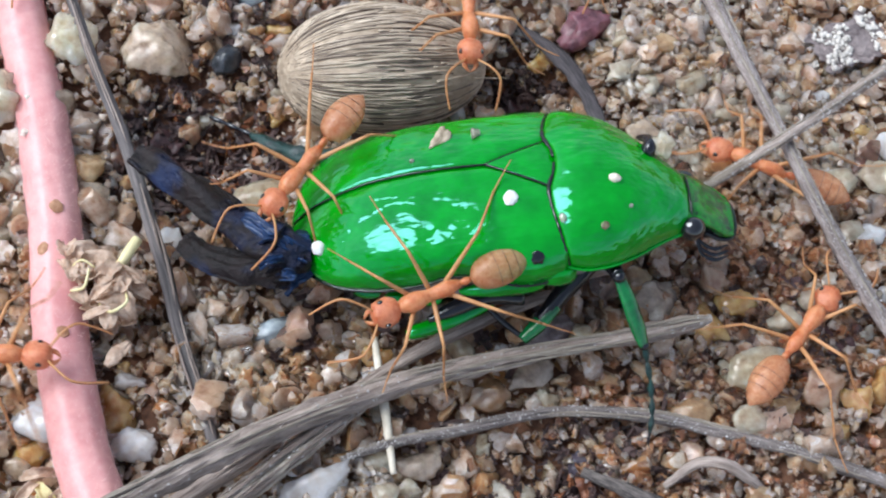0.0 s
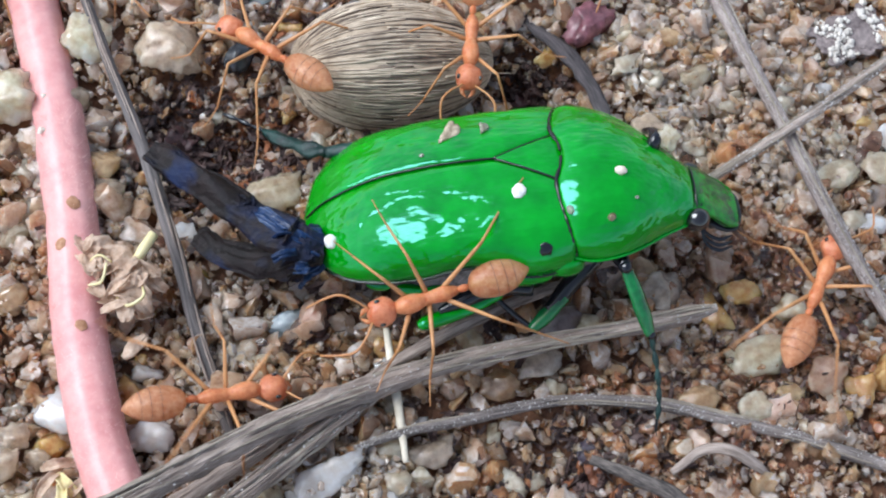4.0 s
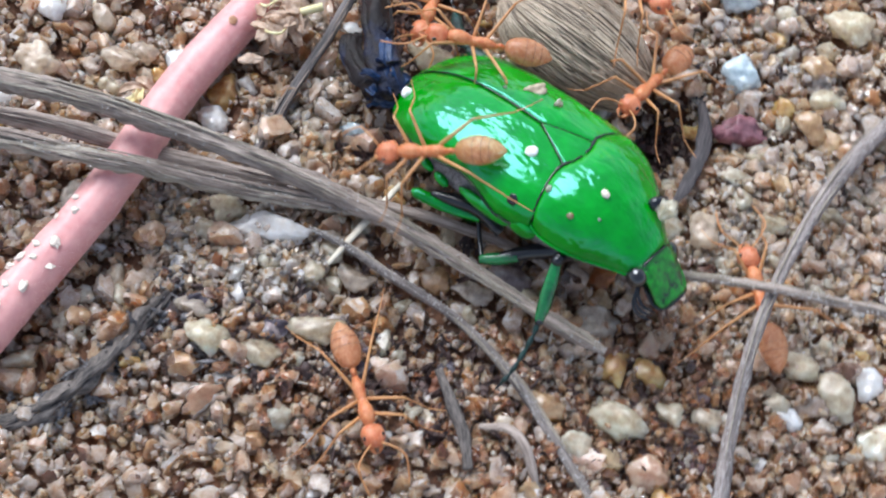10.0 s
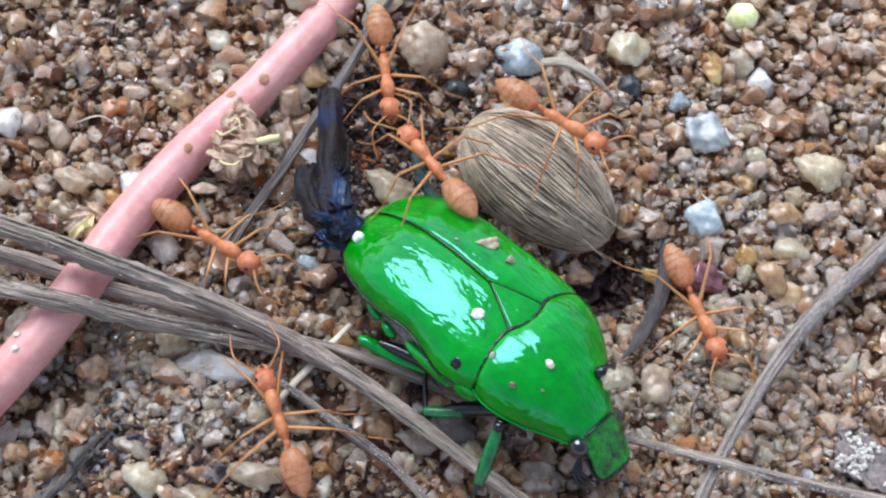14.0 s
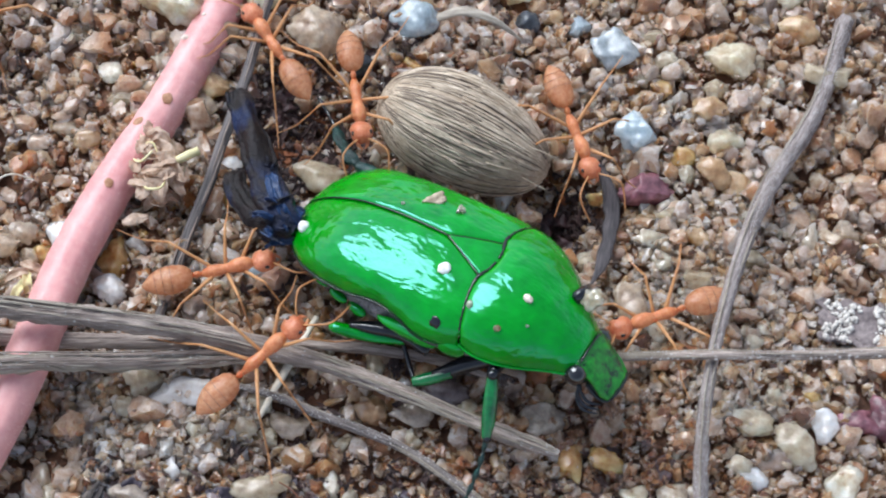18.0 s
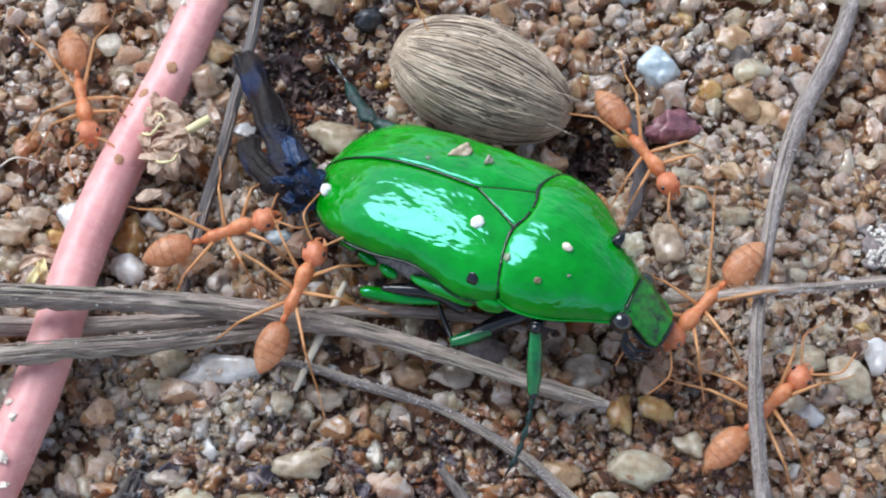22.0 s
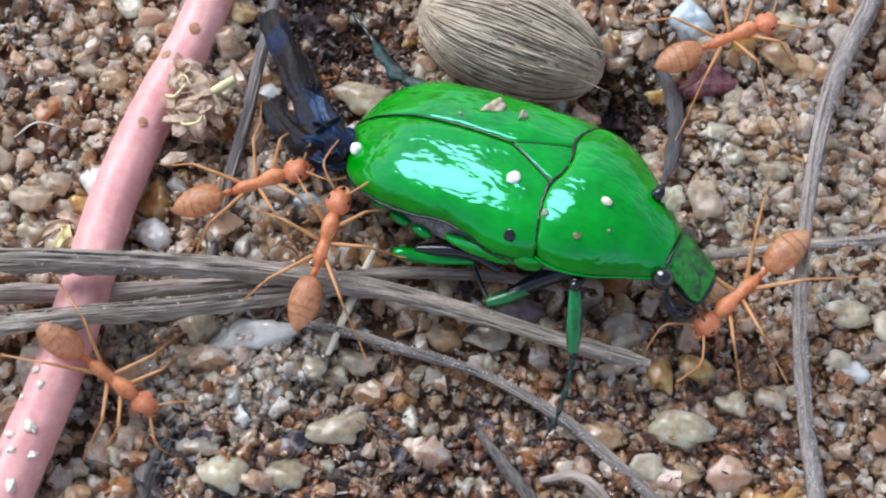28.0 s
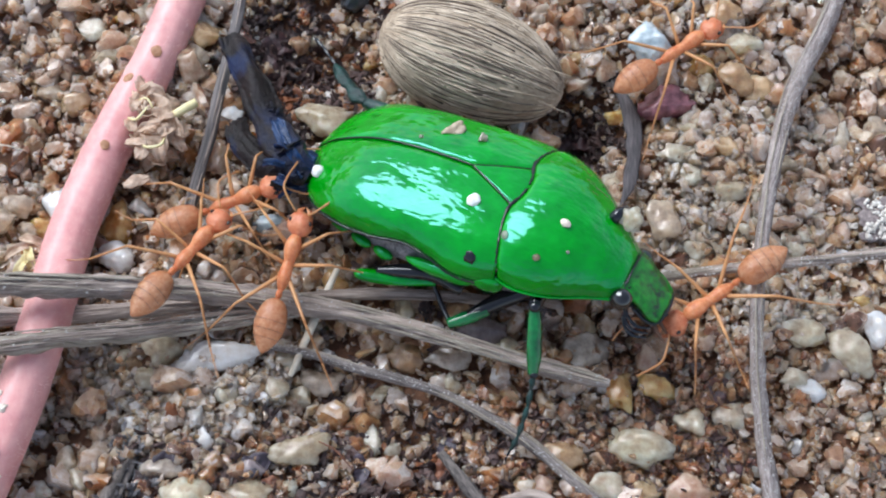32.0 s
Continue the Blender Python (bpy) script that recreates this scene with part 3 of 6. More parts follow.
# ---- pebbles: colour, place, half sizes, turn ----
PEBBLES = [
    ("pale", -22.5, 4.3, 1.16, 1.16, -3), ("white", -21.5, 1.0, 1.26, 1.14, -3), ("grey", -27.6, 4.8, 1.09, 0.98, -3),
    ("grey", -28.9, 3.9, 1.37, 1.09, -3), ("grey", -27.0, 3.4, 0.78, 0.70, -3), ("amber", -21.3, 3.3, 1.15, 1.54, -3),
    ("cream", -22.1, 15.0, 0.89, 0.73, -2), ("pale", -23.0, 16.9, 1.02, 0.82, -2), ("grey", -25.5, 12.7, 1.13, 0.73, -3),
    ("tan", -26.8, 10.3, 1.00, 0.72, -3), ("white", -15.4, -6.0, 2.76, 0.96, 5), ("cream", -18.6, -5.4, 1.30, 1.04, -3),
    ("cream", -19.4, -6.8, 0.92, 0.81, -3), ("white", -20.5, -9.8, 0.73, 0.81, -3), ("pale", -12.0, -8.0, 0.91, 0.91, -3),
    ("pale", -11.3, -6.2, 1.03, 0.92, -3), ("cream", -10.7, -12.1, 1.88, 1.01, 12), ("cream", -8.1, 10.3, 1.88, 1.41, -3),
    ("blue", -11.9, 3.1, 1.33, 0.84, -3), ("blue", 13.5, 14.1, 1.64, 1.48, -2), ("purple", 14.3, 9.9, 2.09, 1.37, -3),
    ("grey", 12.9, 1.7, 1.24, 1.48, -3), ("amber", 8.8, -9.3, 0.96, 1.56, -3), ("amber", 11.2, -9.2, 1.42, 1.01, -3),
    ("straw", 9.4, -12.8, 2.13, 1.21, -13), ("slate", 7.0, -6.9, 1.49, 1.19, -3), ("violet", 0.7, -5.0, 1.67, 1.11, -3),
    ("brown", -3.9, -6.3, 1.29, 1.03, -3), ("slate", -1.5, -6.5, 1.47, 0.92, -3), ("pale", -6.4, -11.3, 0.62, 0.98, -3),
    ("pale", -5.2, -12.0, 0.65, 0.65, -3), ("slate", -9.2, -7.5, 1.46, 1.02, -3), ("tan", 4.7, -13.0, 1.82, 1.20, -3),
    ("pink", 12.4, -15.8, 1.66, 1.29, -3), ("tan", 9.4, -15.7, 1.28, 0.91, -3), ("pale", 7.5, -15.2, 1.27, 0.91, -3),
    ("grey", 15.4, -11.2, 1.12, 0.94, -3), ("tan", 19.0, 11.3, 1.44, 1.23, -3), ("tan", 20.3, 10.5, 1.15, 1.03, -3),
    ("cream", 17.1, 11.2, 0.73, 0.73, -3), ("pale", 10.7, 1.8, 1.00, 1.16, -3), ("cream", 20.6, -6.5, 1.54, 1.00, -3),
    ("pale", 19.5, -9.3, 0.95, 0.84, -3), ("white", 20.4, -10.1, 0.95, 0.76, -3), ("cream", -17.2, -14.5, 1.44, 1.26, -3),
    ("cream", -13.6, -14.4, 1.44, 1.01, -3), ("white", -9.6, -14.0, 0.72, 0.43, -3), ("grey", -24.3, -11.7, 0.73, 1.10, -3),
    ("pale", -25.9, -13.4, 0.92, 0.66, -3), ("slate", -28.4, -7.2, 1.12, 1.69, -3), ("slate", -18.5, -12.5, 1.45, 0.73, -3),
    ("violet", -13.5, -12.7, 1.01, 0.65, -3), ("tan", 6.9, -5.1, 0.90, 0.75, -3), ("pale", 15.2, -0.3, 1.16, 0.78, -3),
    ("cream", 17.5, 3.4, 1.03, 0.87, -3), ("cream", 15.1, 4.7, 0.87, 0.79, -3), ("pale", 14.2, 6.3, 1.19, 0.79, -3),
    ("tan", 17.5, 6.2, 0.96, 0.80, -3), ("white", -34.6, 6.2, 1.10, 1.32, 22), ("pale", -39.7, 6.1, 1.34, 0.80, 22),
    ("pink", -39.0, 7.3, 0.67, 0.67, 22), ("white", -36.1, -1.4, 1.51, 0.95, 22), ("amber", -36.0, -3.4, 1.29, 1.20, 21),
    ("grey", -34.1, 1.8, 1.51, 1.51, 22), ("white", -24.8, 5.0, 1.28, 1.49, 22), ("grey", -31.2, 7.1, 0.96, 1.22, 22),
    # the dark pellet in this row stands in for a dark, shaded hollow
    ("tan", -24.2, 11.6, 1.09, 0.78, 22), ("grey", -8.7, 20.7, 2.13, 1.99, 22), ("dark", -5.8, 18.4, 1.0, 0.78, 22),
    ("blue", -2.1, 22.1, 2.05, 1.47, 22), ("straw", 5.0, 25.5, 1.81, 1.72, 22), ("dark", 6.0, 22.6, 0.89, 0.89, 22),
    ("lime", 12.6, 30.4, 1.16, 1.02, 22), ("amber", 11.3, 26.0, 0.82, 1.64, 22), ("pale", 13.3, 27.3, 1.01, 1.38, 22),
    ("white", 15.1, 26.1, 1.14, 1.28, 22), ("blue", 9.7, 22.5, 0.90, 0.81, 22), ("slateblue", 12.0, 20.3, 1.78, 1.56, 22),
    ("cream", 19.9, 14.1, 1.32, 1.10, 21), ("tan", 18.9, 16.4, 1.55, 1.10, 21), ("amber", 16.9, 12.5, 0.87, 0.87, 21),
    ("cream", 19.4, 17.9, 1.11, 0.80, 21), ("cream", 15.1, 22.0, 1.12, 0.67, 22), ("cream", 15.9, 20.0, 0.89, 0.67, 22),
    ("tan", 7.8, 23.2, 0.81, 0.81, 22), ("straw", -19.1, 22.6, 2.48, 2.03, 7), ("cream", 20.7, 20.1, 1.80, 1.57, 7),
    ("cream", 27.4, 19.3, 1.82, 1.27, 7), ("tan", 25.6, 23.4, 1.61, 1.38, 7), ("cream", 25.4, 26.0, 1.16, 1.02, 7),
    ("grey", 27.9, 7.4, 1.09, 0.96, 6), ("white", 25.2, -6.5, 1.04, 1.24, 6), ("purple", 27.8, -6.0, 1.67, 1.05, 6),
    ("pale", 23.4, -8.0, 1.95, 1.40, -33), ("pale", 26.1, -10.3, 1.18, 1.38, -33), ("purple", 30.0, -6.1, 2.03, 1.46, -33),
    ("slate", 14.8, -21.6, 1.76, 1.76, -34), ("pink", 3.6, -15.0, 0.88, 0.88, -34), ("straw", -12.9, 23.8, 1.55, 2.13, -33),
    ("brown", -18.7, 10.3, 1.08, 0.86, -34), ("grey", -16.5, 14.8, 0.96, 0.88, -34), ("tan", -15.9, 16.6, 1.12, 1.12, -34),
    ("grey", -15.7, 21.0, 1.37, 1.52, -33), ("cream", -10.4, -8.4, 0.84, 0.64, -32),
]
STONE_WORDS = {
    "white": "milky white quartz pebble", "pale": "pale translucent quartz pebble", "grey": "greyish translucent quartz pebble", "cream": "cream-coloured rough quartz pebble", "tan": "tan worn sandstone pebble",
    "amber": "amber-brown translucent quartz pebble", "straw": "straw-yellow smooth pebble", "pink": "pinkish feldspar pebble", "blue": "bluish white quartz pebble", "slate": "dark grey glassy pebble", "slateblue": "blue-grey rough pebble",
    "violet": "greyish violet glassy pebble", "purple": "dark purple angular stone", "brown": "brown glassy pebble", "dark": "black rounded pellet", "lime": "pale yellow-green round seed"}
PEBBLE_SHAPES, PEBBLE_FACES = grain_shapes(14, 4, 5, (0.5, 0.85), 0.3)


def pebble(k, colour, x, y, rx, ry, turn):
    v = PEBBLE_SHAPES[k % len(PEBBLE_SHAPES)].copy()
    v /= np.abs(v).max(0)
    round_one = colour in ("dark", "lime")
    bm = bmesh.new()
    rz = 0.8 * min(rx, ry)
    if round_one:
        bm = ball(0, 0, 0, rx, ry, rx, sub=4, lump=0.12, seed=k)
        for u in bm.verts:
            u.co *= 1 + (0.07 if colour == "dark" else 0.015) * noise.noise(u.co * 6)
    else:
        vs = [bm.verts.new((p[0] * rx, p[1] * ry, p[2] * rz)) for p in v]
        for f in PEBBLE_FACES:
            bm.faces.new([vs[i] for i in f])
        for u in bm.verts:
            u.co *= 1 + 0.24 * noise.noise(u.co * 0.9 + Vector((k * 3.7, 0, 0))) + 0.12 * noise.noise(u.co * 2.6 + Vector((k, 4, 0))) + 0.022 * noise.noise(u.co * 11 + Vector((k, 0, 4)))
    ob = part("seed" if colour == "lime" else "pebble", bm, STONE_MATS[colour], smooth=True)
    z = float(ground_z(x, y)) + 0.55 * rz + 0.12
    ob.matrix_basis = pose(x * MM, y * MM, z * MM, 0, 0, turn)
    return tagged(ob, label=STONE_WORDS[colour] + " half sunk in the sand", category="seed" if colour == "lime" else "pebble", group="pebbles in the sand")


for k, row in enumerate(PEBBLES):
    pebble(k, *row)


# ---- loose sand ----
def clear_of_pebbles(x, y, share):
    keep = np.ones(len(x), bool)
    for _, px, py, rx, ry, turn in PEBBLES:
        c, s = math.cos(radians(turn)), math.sin(radians(turn))
        dx, dy = x - px, y - py
        keep &= ((c * dx + s * dy) / rx) ** 2 + ((c * dy - s * dx) / ry) ** 2 > share
    return keep


def thinned(x, y, rng):
    """Sand lies thin where dark soil shows, and where bared soil stands in for shadow."""
    keep = np.ones(len(x), bool)
    for px, py, s, share in THIN_SAND:
        keep &= rng.random(len(x)) > share * np.exp(-((x - px) ** 2 + (y - py) ** 2) / (2 * s * s))
    return keep


def scatter(step, spread, seed, box=(-46, 39, -30, 36)):
    rng = np.random.default_rng(seed)
    gx, gy = np.meshgrid(np.arange(box[0], box[1], step), np.arange(box[2], box[3], step))
    x = gx.ravel() + rng.uniform(-spread, spread, gx.size) * step
    y = gy.ravel() + rng.uniform(-spread, spread, gx.size) * step
    return x, y, rng


def make_sand():
    shapes, faces = grain_shapes(30, 3, 11, (0.38, 0.8), 0.75)
    small, small_faces = grain_shapes(24, 3, 12, (0.4, 0.85), 0.8)
    # coarse grains
    x, y, rng = scatter(1.05, 0.6, 21)
    keep = clear_of_pebbles(x, y, 0.95) & thinned(x, y, rng) & (rng.random(len(x)) < 0.85)
    x, y = x[keep], y[keep]
    r = np.clip(rng.lognormal(-0.40, 0.26, len(x)), 0.4, 1.25)
    z = ground_z(x, y) + rng.uniform(0.0, 0.95, len(x)) * r
    coarse = heap("sand", np.stack([x, y, z], 1), r, shapes, faces, SAND_MAT, 31)
    tagged(coarse, label="coarse translucent tan, grey and amber sand grains", category="sand", kind="stuff")
    # fine grains
    x, y, rng = scatter(0.82, 0.6, 22)
    keep = clear_of_pebbles(x, y, 0.9) & thinned(x, y, rng)
    x, y = x[keep], y[keep]
    r = np.clip(rng.lognormal(-0.80, 0.28, len(x)), 0.24, 0.8)
    z = ground_z(x, y) + rng.uniform(-0.45, 0.55, len(x))
    fine = heap("fine_sand", np.stack([x, y, z], 1), r, small, small_faces, FINE_MAT, 32)
    tagged(fine, label="fine pale and brown sand between coarser grains", category="sand", kind="stuff")
    # grit on and between them
    grit, grit_faces = grain_shapes(16, 2, 13, (0.35, 0.8))
    rng = np.random.default_rng(23)
    n = 8000
    x, y = rng.uniform(-40, 34, n), rng.uniform(-25, 28, n)
    r = np.clip(rng.lognormal(-1.5, 0.3, n), 0.1, 0.36)
    z = ground_z(x, y) + rng.uniform(0.0, 0.95, n)
    dust = heap("grit", np.stack([x, y, z], 1), r, grit, grit_faces, SAND_MAT, 33)
    tagged(dust, label="finest crystalline grit on and between sand grains", category="sand", kind="stuff")


make_sand()


def loose_grains(count):
    """Larger single grains on top of the sand, round the beetle."""
    rng = random.Random(77)
    kinds = (("pale", "pale translucent quartz grain"), ("cream", "cream-coloured quartz grain"), ("white", "milky white quartz grain"), ("amber", "amber-stained quartz grain"), ("pink", "pinkish feldspar grain"), ("grey", "greyish quartz grain"))
    meshes = {}
    made = 0
    while made < count:
        x, y = rng.uniform(-30, 26), rng.uniform(-19, 22)
        r = min(1.05, max(0.42, rng.lognormvariate(-0.48, 0.26)))
        c = math.cos(radians(-30)) * (x - 1) + math.sin(radians(-30)) * (y - 1)
        d = math.cos(radians(-30)) * (y - 1) - math.sin(radians(-30)) * (x - 1)
        if (c / 12.5) ** 2 + (d / 6) ** 2 < 1 or not clear_of_pebbles(np.array([x]), np.array([y]), 1.3)[0] or not thinned(np.array([x]), np.array([y]), np.random.default_rng(made))[0]:
            continue
        colour, words = rng.choices(kinds, (30, 24, 16, 12, 8, 10))[0]
        shape = rng.randrange(5)
        if (colour, shape) not in meshes:
            bm = bmesh.new()
            vs = [bm.verts.new(p) for p in LOOSE_SHAPES[shape]]
            for f in LOOSE_FACES:
                bm.faces.new([vs[i] for i in f])
            ob = part("sand_grain", bm, STONE_MATS[colour])
            meshes[colour, shape] = ob.data
        else:
            ob = new("sand_grain", meshes[colour, shape])
        z = float(ground_z(x, y)) + 0.45 * r
        ob.matrix_basis = pose(x * MM, y * MM, z * MM, rng.uniform(-40, 40), rng.uniform(-40, 40), rng.uniform(0, 360)) @ Matrix.Diagonal((r, r * rng.uniform(0.75, 1.0), r * 0.85, 1))
        tagged(ob, label=words + " lying loose on the sand", category="sand grain", group="loose coarse grains")
        made += 1


LOOSE_SHAPES, LOOSE_FACES = grain_shapes(5, 3, 15, (0.45, 0.85), 0.8)
loose_grains(290)


def crumbs(name, label, spots, material, seed, r0=0.12, r1=0.5, flakes=True):
    """Dark crumbs of rotted leaf and soil, lying about the given places: x, y, spread, count."""
    rng = np.random.default_rng(seed)
    xs, ys = [], []
    for x, y, s, n in spots:
        xs.append(rng.normal(x, s, n))
        ys.append(rng.normal(y, s, n))
    x, y = np.concatenate(xs), np.concatenate(ys)
    r = r0 + (r1 - r0) * rng.random(len(x)) ** 2.5
    z = ground_z(x, y) + r * 0.6 + rng.uniform(0, 0.3, len(x))
    shapes, faces = grain_shapes(14, 3, seed, (0.3, 0.9) if flakes else (0.42, 0.88), 2.0 if flakes else 1.0)
    shapes = shapes if not flakes else [v * np.array(((1.5, 0.9, 0.45), (1.1, 1.0, 0.8), (1.9, 0.5, 0.4))[i % 3]) for i, v in enumerate(shapes)]
    ob = heap(name, np.stack([x, y, z], 1), r, shapes, faces, material, seed)
    return tagged(ob, label=label, category="soil", kind="stuff")


# dense at tail and seed to darken shadowed hollows; last spot under the beetle
crumbs("humus", "black-brown crumbs of rotted leaves and damp soil, denser to darken shaded hollows",
       [(-10.9, 15.5, 1.9, 620), (-10.2, 11.8, 1.5, 420), (-6.8, 11.8, 1.2, 200), (-10.6, 2.6, 0.9, 170), (-9.9, 5.6, 0.5, 40), (9.2, 9.6, 1.3, 260), (7.6, 6.6, 1.2, 140), (-2.3, -13.2, 2.2, 230), (-16, -12.6, 1.8, 170), (-9, -12.4, 1.6, 150), (-6, -15.2, 2.4, 220), (-7.5, -10.8, 1.6, 130), (-13, -15, 2.0, 160), (3, -14.5, 2.4, 160), (11, -14.0, 2.4, 130), (-21.0, -13.2, 1.2, 150), (15, -13.0, 2.4, 140), (-4, 20, 2.4, 220), (-30, 18, 2.4, 120), (1.5, -16, 2.4, 100), (0, 3, 4.0, 260)], HUMUS_SHADE, 41, 0.07, 0.5)
crumbs("leaf_crumbs", "rust-brown crumbs of dead leaves", [(-10.2, 11.8, 0.7, 34), (-8.2, 14.0, 1.0, 30), (-3, -14.5, 1.2, 14), (-19.0, -9.9, 0.5, 6), (-30, 7, 0.8, 10), (7.5, 12.5, 1.0, 12), (-3.5, 19, 1.6, 18), (4.8, -17.5, 0.9, 10), (11, -6.6, 0.8, 8)], RUST, 43, 0.2, 0.55)
crumbs("charcoal", "black and silvery crumbs of charred wood", [(-21.0, -12.8, 0.6, 150), (-21.7, -14.4, 0.6, 150), (-22.4, -16.2, 0.6, 170), (-23.6, -18.6, 0.7, 170), (-20.4, -10.8, 0.4, 50), (-25.6, -21.3, 0.9, 90), (-18.6, -14.4, 0.8, 60), (-16.2, -15.2, 0.9, 50)], CHAR, 45, 0.08, 0.5)
crumbs("brown_sand", "amber-brown translucent sand among the pale grains", [(-9, -15, 3.2, 330), (3, -14, 3.2, 520), (13, -13, 3.4, 620), (-18, -15, 3, 160), (12, -7, 2.2, 160), (-9, 13, 2.2, 120), (-23, 9, 2.2, 120), (22, -14, 3, 160), (-28, 14, 4, 160), (4, 21, 4, 160)], BROWN_MAT, 46, 0.12, 0.6, False)
crumbs("pale_sand", "small pale cream quartz crystals heaped on the sand", [(-23.5, -6.5, 2.0, 220), (-17.5, -8.2, 2.0, 240), (-13, -8.6, 1.6, 150), (15, 3, 2.6, 330), (14, -3, 2.4, 260), (18, 8, 2.8, 300), (-16, 4, 2.2, 200), (-25, -2, 2.2, 160), (8, 15, 2.6, 220), (21, -4, 2.6, 220), (-17, -4, 1.6, 90), (6, -10.5, 1.6, 90)], PALE_MAT, 47, 0.13, 0.55, False)
crumbs("white_crust", "whitish granular crust of lichen and salt grains", [(25.6, 1.7, 1.0, 300), (27.2, 1.0, 1.1, 360), (29.2, 0.4, 1.0, 260), (17, 14.9, 0.7, 40), (26, 6, 1.0, 30)], LICHEN, 44, 0.09, 0.3, False)


LEAF_VIOLET = surface("rotted_violet_leaf", (0.014, 0.010, 0.016), (0.10, 0.075, 0.10), 0.3, 0.35, 0.12)
LEAF_GREY = surface("greyish_violet_leaf", (0.09, 0.066, 0.066), (0.33, 0.27, 0.26), 0.3, 0.6, 0.2)
LEAF_BITS = [(LEAF_VIOLET, -18.2, -12.1, 1.0, 10), (LEAF_VIOLET, -16.0, -12.3, 0.8, 70), (LEAF_VIOLET, -13.4, -12.7, 1.1, 25), (LEAF_VIOLET, -9.2, -11.2, 0.9, 150), (LEAF_VIOLET, -7.2, -13.2, 1.0, 95), (LEAF_VIOLET, -1.8, -12.0, 0.8, 40), (LEAF_VIOLET, 5.0, -13.0, 0.9, 15),
             (LEAF_DARK, -10.7, 16.3, 1.5, 20), (LEAF_DARK, -11.9, 15.0, 1.2, 110), (LEAF_RUST, -10.3, 12.2, 0.95, 60), (LEAF_DARK, -9.7, 14.2, 0.9, -30), (LEAF_RUST, -9.0, 12.7, 0.6, 10), (LEAF_DARK, -5.2, -13.6, 1.1, 30), (LEAF_RUST, -2.2, -13.2, 0.8, 80),
             # three dark pieces near x 7.5 to 9.3 are added to blacken the shaded hollow
             (LEAF_DARK, 14.6, -9.8, 1.2, 50), (LEAF_DARK, 14.8, -14.0, 1.3, 120), (LEAF_DARK, -20.0, 13.0, 0.8, 15), (LEAF_DARK, 7.5, 8.4, 1.3, 70), (LEAF_DARK, 9.3, 9.2, 1.2, 10), (LEAF_DARK, 9.0, 7.0, 1.0, 140), (LEAF_RUST, 11.2, -12.6, 0.5, 0), (LEAF_RUST, -12.6, -13.8, 0.6, 40)]
# ---- twigs ----
def twig(name, label, points, material, seed, sides=14, ridges=0.3, wobble=0.25, flat=1.0, category="twig", steps=14):
    ob = part(name, tube(points, steps, sides, ridges, wobble, flat, seed=seed), material)
    return tagged(ob, label=label, category=category)


def add_fibres(parent, points, count, seed, material, thick=0.07, offset=0.95):
    """Lifted bark fibres along a twig, one mesh each."""
    rng = random.Random(seed)
    line = smooth_line(points, 10)
    for _ in range(count):
        a = rng.randrange(0, max(1, len(line) - 14))
        b = min(len(line) - 1, a + rng.randrange(8, 22))
        ang = rng.uniform(0.3, 2.8)
        rows = []
        for i in range(a, b, 3):
            x, y, z, r = line[i]
            d = Vector(line[min(i + 1, len(line) - 1)][:3] - line[max(i - 1, 0)][:3]).normalized()
            s = d.cross(Vector((0, 0, 1))).normalized()
            o = s * math.cos(ang) * r * offset + s.cross(d) * math.sin(ang) * r * offset
            rows.append((x + o.x, y + o.y, z + o.z, thick * rng.uniform(0.7, 1.3)))
        if len(rows) > 2:
            rows[0] = (*rows[0][:3], 0.02)
            rows[-1] = (*rows[-1][:3], 0.02)
            part("bark_fibre", tube(rows, 3, 5), material, parent)


TWIG_A = [(x, y, z, 0.79 * r) for x, y, z, r in [(-46, -3.6, 7.0, 0.95), (-33.7, -2.8, 6.5, 0.95), (-29.1, -2.6, 6.2, 0.95), (-24, -2.7, 5.6, 0.9), (-16.7, -2.7, 3.5, 0.85), (-11.5, -3.2, 2.2, 0.85), (-6.8, -4.2, 1.8, 0.75), (-1.9, -5.9, 2.0, 0.62), (2.9, -8.0, 2.8, 0.55), (6.2, -9.3, 3.4, 0.6), (7.6, -9.8, 3.6, 0.3)]]
TWIG_B = [(x, y, z, 0.86 * r) for x, y, z, r in [(-46, -8.0, 5.8, 0.75), (-33.8, -6.4, 5.5, 0.75), (-29.2, -6.1, 5.2, 0.75), (-24.9, -5.7, 5.0, 0.7), (-20, -5.0, 3.5, 0.72), (-15.9, -4.2, 2.2, 0.7), (-11.5, -3.6, 1.4, 0.55), (-8.8, -3.3, 1.0, 0.3)]]
TWIG_A2 = [(x, y, z, 0.75 * r) for x, y, z, r in [(-44, -4.8, 3.4, 0.8), (-31.5, -3.6, 3.0, 0.85), (-25.1, -3.4, 2.2, 0.8), (-16.9, -3.0, 1.5, 0.6), (-12.2, -2.7, 1.0, 0.4), (-6, -2.6, 0.9, 0.5), (0.5, -3.4, 1.2, 0.45), (3.2, -4.4, 1.5, 0.25)]]
TWIG_C = [(x, y, z, 0.72 * r) for x, y, z, r in [(-13.0, -5.4, 0.9, 0.25), (-10.3, -6.0, 0.9, 0.45), (-7, -7.2, 0.8, 0.5), (-2.1, -9.0, 0.8, 0.5), (2.5, -12.0, 0.6, 0.52), (5.6, -15.1, 0.6, 0.55), (9.0, -18.7, 0.7, 0.6), (13.4, -24.5, 0.8, 0.62), (18, -31, 0.8, 0.6)]]
